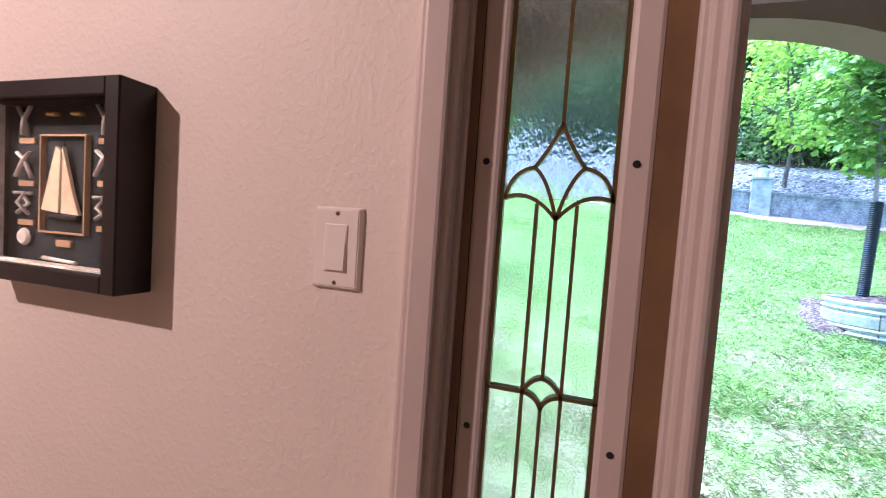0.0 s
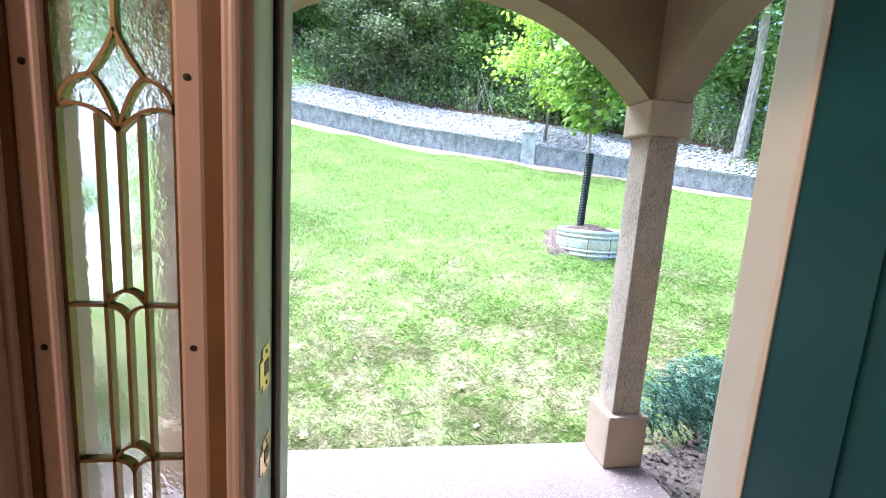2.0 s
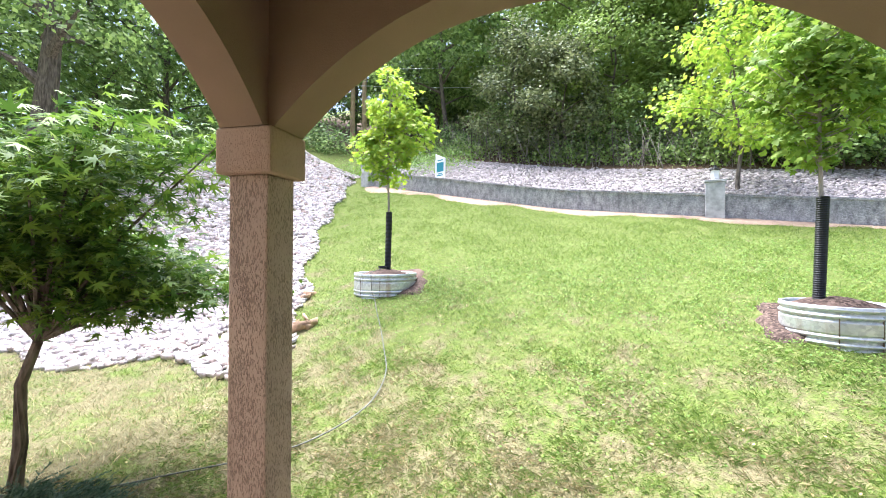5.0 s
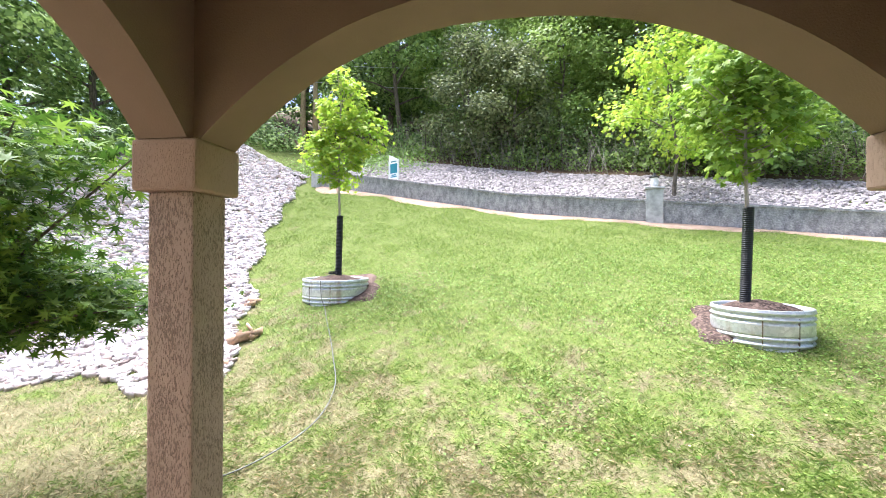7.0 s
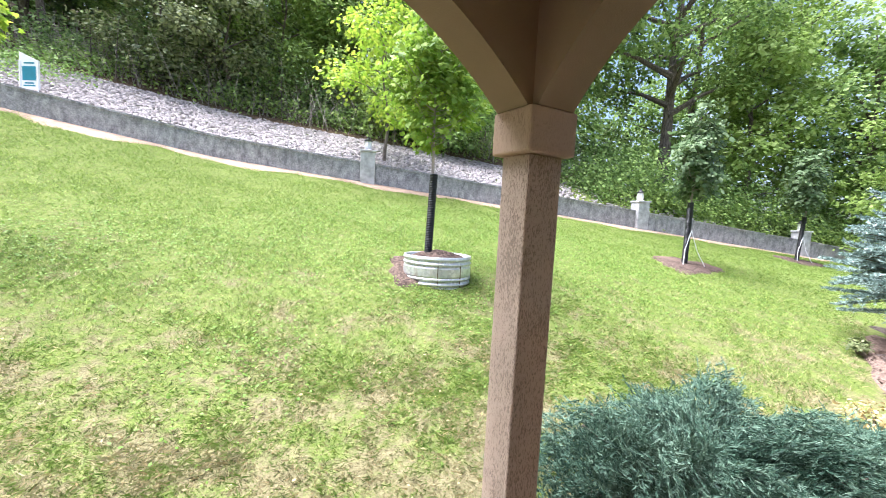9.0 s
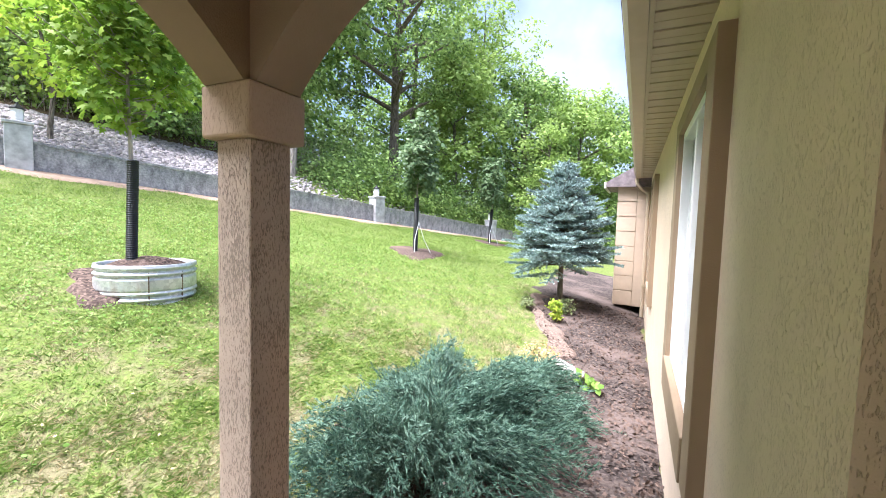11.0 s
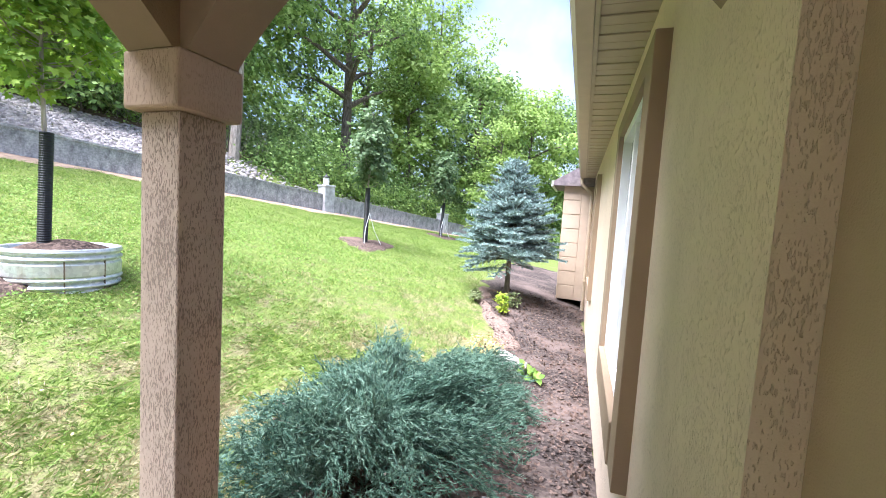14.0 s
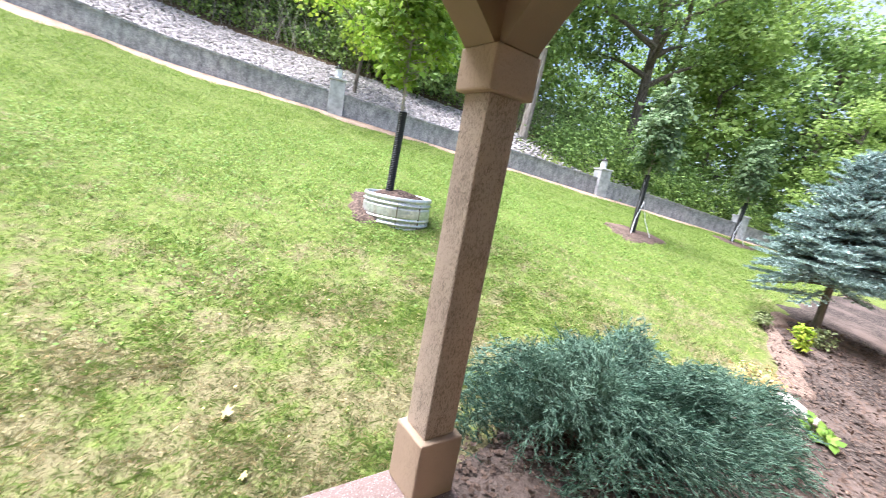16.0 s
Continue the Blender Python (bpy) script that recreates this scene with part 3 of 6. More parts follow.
def gable():
    bm = bmesh.new()
    pts = [(-1.75, 2.95), (1.65, 2.95), (1.65, 3.08), (-0.05, 3.9), (-1.75, 3.08)]
    a = [bm.verts.new((x, -0.4, z)) for x, z in pts]
    b = [bm.verts.new((x, 1.75, z)) for x, z in pts]
    bm.faces.new(a)
    bm.faces.new(b[::-1])
    for i in range(5):
        bm.faces.new((a[i], a[(i + 1) % 5], b[(i + 1) % 5], b[i]))
    bmesh.ops.recalc_face_normals(bm, faces=bm.faces)
    return bm


tagged(part("roof_porch", gable(), SHINGLE), "grey shingled gable roof over the porch", "roof", kind="structure")

# ---- house shell ----
FLOOR = 0.16
IN_Y = -0.315


def wall_with_holes(name, x0, x1, z0, z1, holes, y_front, y_back, material, label):
    """An upright wall along x with rectangular openings through it. y_front may lean with x."""
    bm = bmesh.new()
    xs = sorted({x0, x1, *[h[0] for h in holes], *[h[1] for h in holes]})
    zs = sorted({z0, z1, *[h[2] for h in holes], *[h[3] for h in holes]})
    solid = {}
    for i in range(len(xs) - 1):
        for j in range(len(zs) - 1):
            cx, cz = (xs[i] + xs[i + 1]) / 2, (zs[j] + zs[j + 1]) / 2
            solid[i, j] = not any(h[0] < cx < h[1] and h[2] < cz < h[3] for h in holes)
    vf = {(i, j): bm.verts.new((x, y_front(x), z)) for i, x in enumerate(xs) for j, z in enumerate(zs)}
    vb = {(i, j): bm.verts.new((x, y_back(x), z)) for i, x in enumerate(xs) for j, z in enumerate(zs)}
    for (i, j), ok in solid.items():
        if not ok:
            continue
        q = [(i, j), (i + 1, j), (i + 1, j + 1), (i, j + 1)]
        bm.faces.new([vf[k] for k in q[::-1]])
        bm.faces.new([vb[k] for k in q])
        for (di, dj), e in (((-1, 0), (q[3], q[0])), ((1, 0), (q[1], q[2])), ((0, -1), (q[0], q[1])), ((0, 1), (q[2], q[3]))):
            if not solid.get((i + di, j + dj), False):
                bm.faces.new((vf[e[0]], vf[e[1]], vb[e[1]], vb[e[0]]))
    bmesh.ops.recalc_face_normals(bm, faces=bm.faces)
    return tagged(part(name, bm, material), label, "wall", kind="structure")


WIN1, WIN2 = (2.06, 3.3, 0.78, 2.28), (6.5, 7.6, 0.78, 2.28)
wall_with_holes("wall_east", 0.865, 10.6, -0.9, 2.66, [WIN1, WIN2], wall_y, lambda x: wall_y(x) - 0.12, STUCCO_WALL, "tan grooved-stucco house wall")
wall_with_holes("wall_west", -6, -1.0, -0.6, 2.66, [], wall_y, lambda x: IN_Y - 0.0, STUCCO_WALL, "tan grooved-stucco house wall")
# the entry stands back a little; smooth stucco round the door unit
wall_with_holes("wall_entry", -1.0, 0.875, -0.4, 2.66, [(-0.76, 0.43, 0.0, 2.22)], lambda x: -0.296, lambda x: IN_Y + 0.004, STUCCO_SMOOTH, "smooth tan stucco set back around the entry door")
wall_with_holes("wall_interior", -4.2, 1.9, FLOOR, 2.7, [(-0.76, 0.43, FLOOR - 0.01, 2.22)], lambda x: IN_Y + 0.002, lambda x: IN_Y - 0.004, PAINT, "warm off-white orange-peel plaster wall")
for nm, a, b in (("wall_room_back", (-4.3, -5.1, 0), (2.0, -5.0, 2.75)), ("wall_room_west", (-4.3, -5.0, 0), (-4.2, -0.344, 2.75)), ("wall_room_east", (1.3, -5.0, 0), (1.4, -0.35, 2.75))):
    tagged(part(nm, box_bm(a, b), PAINT), "warm off-white orange-peel plaster wall", "wall", kind="structure")
tagged(part("floor_hall", box_bm((-4.3, -5.1, -0.3), (2.0, -0.19, FLOOR)), FLOORMAT), "tan tiled hall floor", "floor", kind="structure")
tagged(part("ceiling_hall", box_bm((-4.3, -5.1, 2.7), (2.0, -0.3, 2.8)), CEIL), "off-white hall ceiling", "ceiling", kind="structure")
tagged(part("wall_house_body", box_bm((2.0, -5, -1), (10.6, -0.6, 2.66)), PAINT), "pale plaster walls of the rooms behind", "wall", kind="structure")

# eave: soffit slats, fascia, gutter
def eave():
    x0, x1 = 1.36, 9.15
    n = 76
    base = tagged(part("soffit", box_bm((x0, -0.24, 2.655), (x1, 0.09, 2.70)), SOFFIT), "tan vented vinyl soffit under the eave", "soffit", kind="structure")
    w = (x1 - x0) / n
    bm = box_bm((0.004, -0.24, 2.641), (w - 0.006, 0.07, 2.654), 0.003, 1)
    slat = part("slat", bm, SOFFIT, base)
    for i in range(n):
        o = slat if i == 0 else new("slat", slat.data)
        o.parent = base
        o.location = (x0 + i * w, 0, -0.004 * (i % 2))
    g = thing("gutter", "tan metal rain gutter along the eave", "gutter", (0, 0, 0))
    bm = bmesh.new()
    prof = [(0.072, 2.63), (0.072, 2.76), (0.082, 2.76), (0.082, 2.645), (0.15, 2.64), (0.175, 2.70), (0.185, 2.755), (0.195, 2.755), (0.186, 2.70), (0.158, 2.628)]
    a = [bm.verts.new((x0, y, z)) for y, z in prof]
    b = [bm.verts.new((x1 + 0.05, y, z)) for y, z in prof]
    k = len(prof)
    for i in range(k):
        bm.faces.new((a[i], b[i], b[(i + 1) % k], a[(i + 1) % k]))
    bm.faces.new(a[::-1])
    bm.faces.new(b)
    bmesh.ops.recalc_face_normals(bm, faces=bm.faces)
    part("trough", bm, GUTTER, g)
    part("fascia", box_bm((x0, 0.045, 2.632), (x1, 0.07, 2.80), 0.003), SOFFIT, g)
    # roof slope above
    bm = bmesh.new()
    c = [bm.verts.new(p) for p in ((x0 - 0.02, 0.2, 2.80), (10.8, 0.2, 2.80), (10.8, -5, 4.6), (x0 - 0.02, -5, 4.6), (x0 - 0.02, 0.2, 2.77), (10.8, 0.2, 2.77), (10.8, -5, 4.5), (x0 - 0.02, -5, 4.5))]
    for q in ((0, 1, 2, 3), (7, 6, 5, 4), (0, 4, 5, 1), (1, 5, 6, 2), (2, 6, 7, 3), (3, 7, 4, 0)):
        bm.faces.new([c[i] for i in q])
    tagged(part("roof_house", bm, SHINGLE), "grey asphalt shingle roof of the house", "roof", kind="structure")
    d = thing("downspout", "tan metal downspout on the house wall", "downspout", (9.12, 0, 0))
    part("pipe", tube_bm([(0, 0.14, 2.63), (0, 0.13, 2.52), (0, 0.02, 2.40), (0, -0.07, 2.33), (0, -0.08, 2.2), (0, -0.08, -0.15), (0, 0.0, -0.22)], 0.035, 10), GUTTER, d)
    for z in (0.5, 1.9):
        part("strap", box_bm((-0.045, -0.12, z), (0.045, -0.04, z + 0.03)), GUTTER, d)


eave()


def window(nm, w):
    x0, x1, z0, z1 = w
    yf = wall_y((x0 + x1) / 2)
    t = thing(nm, "white vinyl sliding window in a tan stucco surround", "window", (0, yf, 0), kind="structure")
    d = 0.2
    for a, b in (((x0 - d, -0.03, z0 - d), (x0 + 0.0, 0.05, z1 + 0.1)), ((x1, -0.03, z0 - d), (x1 + d, 0.05, z1 + 0.1))):
        part("side_trim", box_bm(a, b, 0.004), STUCCO_TRIM, t)
    part("head_trim", box_bm((x0, -0.03, z1), (x1, 0.05, z1 + 0.1), 0.004), STUCCO_TRIM, t)
    part("sill", box_bm((x0, -0.03, z0 - d), (x1, 0.06, z0 - 0.0), 0.006), STUCCO_TRIM, t)
    f = 0.05
    bm = bmesh.new()
    for a, b in (((x0, -0.06, z0), (x0 + f, 0.02, z1)), ((x1 - f, -0.06, z0), (x1, 0.02, z1)), ((x0 + f, -0.06, z0), (x1 - f, 0.02, z0 + f)), ((x0 + f, -0.06, z1 - f), (x1 - f, 0.02, z1))):
        add_box(bm, a, b)
    part("window_frame", bm, WHITE, t)
    xm = (x0 + x1) / 2
    part("meeting_rail", box_bm((xm - 0.03, -0.04, z0 + f), (xm + 0.03, 0.012, z1 - f), 0.004), WHITE, t)
    for a, b, y in ((x0 + f, xm - 0.03, -0.02), (xm + 0.03, x1 - f, -0.035)):
        p = part("pane", box_bm((a, y, z0 + f), (b, y + 0.006, z1 - f)), GLASS, t)
        p.visible_shadow = False
        part("blind", box_bm((a, -0.11, z0 + f), (b, -0.09, z1 - f)), BLIND, t, "pale closed blind")


window("window_1", WIN1)
window("window_2", WIN2)

# bay with lap siding at the far end of the house
def bay():
    t = thing("siding_bay", "tan board-sided bay standing proud of the house wall", "bay", (9.25, 0, 0))
    part("body", box_bm((0.01, -0.14, 0.06), (1.2, 0.46, 2.5)), SIDING, t)
    n = 8
    hgt = 2.42 / n
    bm = box_bm((-0.012, 0, 0), (0.01, 0.36, hgt - 0.014), 0.004, 1)
    p0 = part("panel", bm, SIDING, t)
    p0.location = (0, 0.115, 0.07)
    for i in range(1, n):
        o = new("panel", p0.data)
        o.parent = t
        o.location = (0, 0.115, 0.07 + i * hgt)
    part("corner_board", box_bm((-0.016, -0.12, 0.06), (0.01, 0.11, 2.5)), SIDING, t)
    bm = bmesh.new()
    c = [bm.verts.new(p) for p in ((-0.12, 0.72, 2.55), (1.3, 0.72, 2.55), (1.3, -0.3, 3.15), (-0.12, -0.3, 3.15), (-0.12, 0.72, 2.47), (1.3, 0.72, 2.47), (1.3, -0.3, 2.47), (-0.12, -0.3, 2.47))]
    for q in ((0, 1, 2, 3), (7, 6, 5, 4), (0, 4, 5, 1), (1, 5, 6, 2), (2, 6, 7, 3), (3, 7, 4, 0)):
        bm.faces.new([c[i] for i in q])
    part("roof", bm, SHINGLE, t, "grey shingled roof")
    part("eave_trim", box_bm((-0.14, 0.70, 2.44), (1.32, 0.74, 2.56), 0.005), OFFWHITE, t)


bay()

# ---- entry door unit ----
def entry_frame():
    t = thing("door_frame", "painted entry door frame with bronze weatherstrip", "door frame", (0, 0, 0), kind="structure")
    zt, zb = 2.2, 0.0
    for x0, x1 in ((-0.76, -0.706), (-0.466, -0.432), (0.355, 0.43)):
        part("casing", box_bm((x0, -0.337, FLOOR), (x1, -0.312, zt), 0.005), TRIM_IN, t)
        part("casing_bead", box_bm((x0 + 0.010, -0.346, FLOOR), (x1 - 0.010, -0.333, zt), 0.005), TRIM_IN, t)
    part("jamb", box_bm((-0.76, -0.312, zb), (-0.70, -0.20, zt), 0.003), TRIM_IN, t)
    part("mullion", box_bm((-0.468, -0.312, zb), (-0.455, -0.20, zt), 0.003), TRIM_IN, t)
    part("strike_jamb", box_bm((-0.455, -0.312, zb), (-0.434, -0.24, zt), 0.002), OFFWHITE, t)
    part("strike_jamb", box_bm((-0.455, -0.24, zb), (-0.424, -0.19, zt), 0.002), OFFWHITE, t)
    part("brickmould", box_bm((-0.475, -0.24, zb), (-0.43, -0.185, zt), 0.006), OFFWHITE, t)
    part("weatherstrip", box_bm((-0.439, -0.252, zb), (-0.428, -0.240, zt), 0.003), BLACK, t)
    part("hinge_jamb", box_bm((0.365, -0.312, zb), (0.43, -0.20, zt), 0.003), OFFWHITE, t)
    part("brickmould", box_bm((0.342, -0.262, zb), (0.42, -0.185, zt), 0.008), WHITE, t)
    part("brickmould", box_bm((-0.84, -0.262, zb), (-0.76, -0.205, zt), 0.008), OFFWHITE, t)
    part("head", box_bm((-0.76, -0.312, zt), (0.43, -0.20, zt + 0.06), 0.003), OFFWHITE, t)
    part("threshold", box_bm((-0.76, -0.312, 0.0), (0.43, -0.18, FLOOR + 0.015), 0.006), BRONZE, t)
    # strike plates on the latch jamb
    for z, h in ((1.315, 0.06), (1.19, 0.05)):
        bm = box_bm((-0.4335, -0.300, z - h / 2), (-0.4325, -0.266, z + h / 2), 0.0008, 1)
        add_box(bm, (-0.4338, -0.314, z - h * 0.28), (-0.4315, -0.298, z + h * 0.28))
        p = part("strike_plate", bm, BRASS, t, "brass strike plate")
        part("latch_hole", box_bm((-0.4326, -0.292, z - 0.010), (-0.4318, -0.274, z + 0.010), 0.0003, 1), BLACK, p)
        for dz in (-0.36, 0.36):
            part("screw", lathe_x(-0.4325, -0.283, z + dz * h, 0.003), CAME, p)
    return t


def lathe_x(x, y, z, r):
    bm = lathe([(r, 0), (r * 0.8, 0.001), (0.001, 0.0012)], 10)
    bmesh.ops.transform(bm, matrix=Matrix.Translation((x, y, z)) @ Matrix.Rotation(radians(90), 4, 'Y'), verts=bm.verts)
    return bm


def disc_y(x, y, z, r):
    bm = lathe([(r, 0), (r * 0.8, 0.001), (0.001, 0.0012)], 10)
    bmesh.ops.transform(bm, matrix=Matrix.Translation((x, y, z)) @ Matrix.Rotation(radians(90), 4, 'X'), verts=bm.verts)
    return bm


entry_frame()


def came(bm, pts, w=0.0042, y0=-0.318, y1=-0.306):
    """A flat lead strip along points in the plane of the glass."""
    left, right = [], []
    p = [Vector((a, 0, b - 0.016)) for a, b in pts]
    for i, q in enumerate(p):
        d = (p[min(i + 1, len(p) - 1)] - p[max(i - 1, 0)]).normalized()
        nrm = Vector((-d.z, 0, d.x)) * w / 2
        left.append(q + nrm)
        right.append(q - nrm)
    vs = []
    for l, r in zip(left, right):
        vs.append([bm.verts.new((l.x, y0, l.z)), bm.verts.new((r.x, y0, r.z)), bm.verts.new((r.x, y1, r.z)), bm.verts.new((l.x, y1, l.z))])
    for a, b in zip(vs, vs[1:]):
        for k in range(4):
            bm.faces.new((a[k], a[(k + 1) % 4], b[(k + 1) % 4], b[k]))
    bm.faces.new(vs[0][::-1])
    bm.faces.new(vs[-1])


def bez(a, b, c, n=10):
    return [((1 - k) ** 2 * a[0] + 2 * k * (1 - k) * b[0] + k * k * c[0], (1 - k) ** 2 * a[1] + 2 * k * (1 - k) * b[1] + k * k * c[1]) for k in [i / n for i in range(n + 1)]]


def sidelight():
    t = thing("window_sidelight", "leaded glass sidelight with brass came in a pink-beige frame", "sidelight", (0.016, 0.025, -0.017), kind="structure")
    xl, xr, c = -0.675, -0.545, -0.608
    part("gap_strip", box_bm((-0.722, -0.330, FLOOR), (-0.705, -0.30, 2.2)), BRONZE, t, "bronze strip")
    part("gap_strip", box_bm((-0.512, -0.330, FLOOR), (-0.480, -0.30, 2.2)), BRONZE, t, "bronze strip")
    for x0, x1 in ((-0.706, xl), (xr, -0.511)):
        s = part("stile", box_bm((x0, -0.328, FLOOR), (x1, -0.27, 2.2), 0.006), TRIM_IN, t)
        xc = -0.692 if x0 < -0.6 else -0.529
        for z in (0.725, 1.045, 1.365, 1.685, 2.005):
            part("screw_hole", disc_y(xc, -0.3285, z, 0.0042), BLACK, s)
    part("rail", box_bm((xl, -0.328, 2.06), (xr, -0.27, 2.2), 0.005), TRIM_IN, t)
    part("rail", box_bm((xl, -0.328, FLOOR), (xr, -0.27, 0.42), 0.005), TRIM_IN, t)
    z0, z1, zp = 0.42, 2.06, 1.645
    lo = part("glass_panel", box_bm((xl, -0.314, z0), (xr, -0.3105, zp)), BEVEL, t)
    up = part("glass_panel", box_bm((xl, -0.314, zp), (xr, -0.3105, z1)), RIPPLE, t, "rippled upper glass")
    lo.visible_shadow = up.visible_shadow = False
    bm = bmesh.new()
    came(bm, [(xl + 0.002, z0), (xl + 0.002, z1)], 0.006)
    came(bm, [(xr - 0.002, z0), (xr - 0.002, z1)], 0.006)
    top = 1.748
    came(bm, [(c, top), (c, z1)])
    # pointed petal and two side petals
    came(bm, bez((c, top), (c - 0.008, 1.725), (c - 0.028, 1.697), 8))
    came(bm, bez((c, top), (c + 0.008, 1.725), (c + 0.028, 1.697), 8))
    for s in (-1, 1):
        came(bm, bez((c + s * 0.028, 1.697), (c + s * 0.012, 1.685), (c, 1.637), 10))
        came(bm, bez((c + s * 0.028, 1.697), (c + s * 0.056, 1.692), (c + s * 0.060, 1.66), 10))
        came(bm, bez((c + s * 0.062, 1.660), (c + s * 0.03, 1.675), (c, 1.637), 10))
    v = 0.0225
    for zb in (1.43, 1.225, 1.02, 0.815, 0.61):
        came(bm, [(xl, zb), (c - v, zb)])
        came(bm, [(c + v, zb), (xr, zb)])
        came(bm, bez((c - v, zb), (c, zb + 0.038), (c + v, zb), 12))
        for s in (-1, 1):
            came(bm, bez((c + s * v, zb), (c + s * 0.004, zb - 0.002), (c, zb - 0.019), 8))
            came(bm, [(c + s * v, zb), (c + s * v, zb + 0.205 if zb < 1.4 else 1.655)])
        came(bm, [(c, zb - 0.019), (c, max(zb - 0.186, z0))])
    came(bm, [(c, 1.637), (c, 1.449)])
    part("lead_came", bm, CAME, t, "dark brass lead lines")


sidelight()


def entry_door():
    t = thing("door_entry", "open teal-painted panelled entry door", "door", (0.367, -0.275, FLOOR + 0.02), kind="structure")
    t.rotation_euler = (0, 0, radians(-83))
    w, h, d = 0.84, 1.99, 0.044
    part("leaf", box_bm((0, -d, 0), (w, 0, h), 0.003), TEAL, t)
    for x0, x1 in ((0.10, 0.37), (0.47, 0.74)):
        for z0, z1 in ((0.18, 0.78), (0.92, 1.8)):
            bm = bmesh.new()
            for y in (-d - 0.006, 0.0):
                for a, b in (((x0, y, z0), (x0 + 0.02, y + 0.006, z1)), ((x1 - 0.02, y, z0), (x1, y + 0.006, z1)), ((x0 + 0.02, y, z0), (x1 - 0.02, y + 0.006, z0 + 0.02)), ((x0 + 0.02, y, z1 - 0.02), (x1 - 0.02, y + 0.006, z1))):
                    add_box(bm, a, b)
                add_box(bm, (x0 + 0.045, y, z0 + 0.045), (x1 - 0.045, y + 0.006, z1 - 0.045))
            part("panel_moulding", bm, TEAL, t)
    part("edge_strip", box_bm((-0.002, -d - 0.004, 0), (0.006, 0.004, h)), PLASTIC, t)
    for z in (0.25, 1.0, 1.75):
        bm = lathe([(0.007, 0), (0.007, 0.09)], 12)
        bmesh.ops.translate(bm, verts=bm.verts, vec=(-0.006, 0.004, z))
        part("hinge", bm, BRASS, t)
    bm = lathe([(0.03, 0), (0.03, 0.008), (0.012, 0.012), (0.012, 0.035), (0.027, 0.045), (0.03, 0.06), (0.02, 0.072)], 20)
    bmesh.ops.transform(bm, matrix=Matrix.Translation((w - 0.065, 0, 1.055)) @ Matrix.Rotation(radians(-90), 4, 'X'), verts=bm.verts)
    part("knob", bm, BRASS, t, "brass door knob")


entry_door()

# ---- hall things ----
def switch():
    t = thing("light_switch", "ivory rocker light switch on the plaster wall", "light switch", (-0.857, IN_Y - 0.004, 1.551))
    t.scale = (0.96, 1, 0.92)
    bm = box_bm((-0.037, -0.007, -0.058), (0.037, 0.0, 0.058))
    for v in bm.verts:
        if v.co.y < -0.003:
            v.co.x *= 0.86
            v.co.z *= 0.92
    bmesh.ops.bevel(bm, geom=bm.edges[:], offset=0.0012, segments=2, affect='EDGES')
    part("cover_plate", bm, PLASTIC, t)
    r = part("rocker", box_bm((-0.0165, -0.0085, -0.033), (0.0165, -0.006, 0.033), 0.001), PLASTIC, t)
    bm = box_bm((-0.0145, -0.011, -0.030), (0.0145, -0.008, 0.030))
    for v in bm.verts:
        if v.co.y < -0.01:
            v.co.y += 0.0025 if v.co.z > 0 else 0
    part("paddle", bm, PLASTIC, r)
    for z in (-0.048, 0.048):
        part("screw", disc_y(0, -0.0072, z, 0.003), CAME, t)


switch()


def knot(pts, at, parent, r=0.0035):
    o = part("rope_knot", tube_bm([(x, 0, z) for x, z in pts], r, 6), ROPE, parent)
    o.location = at
    return smooth(o)


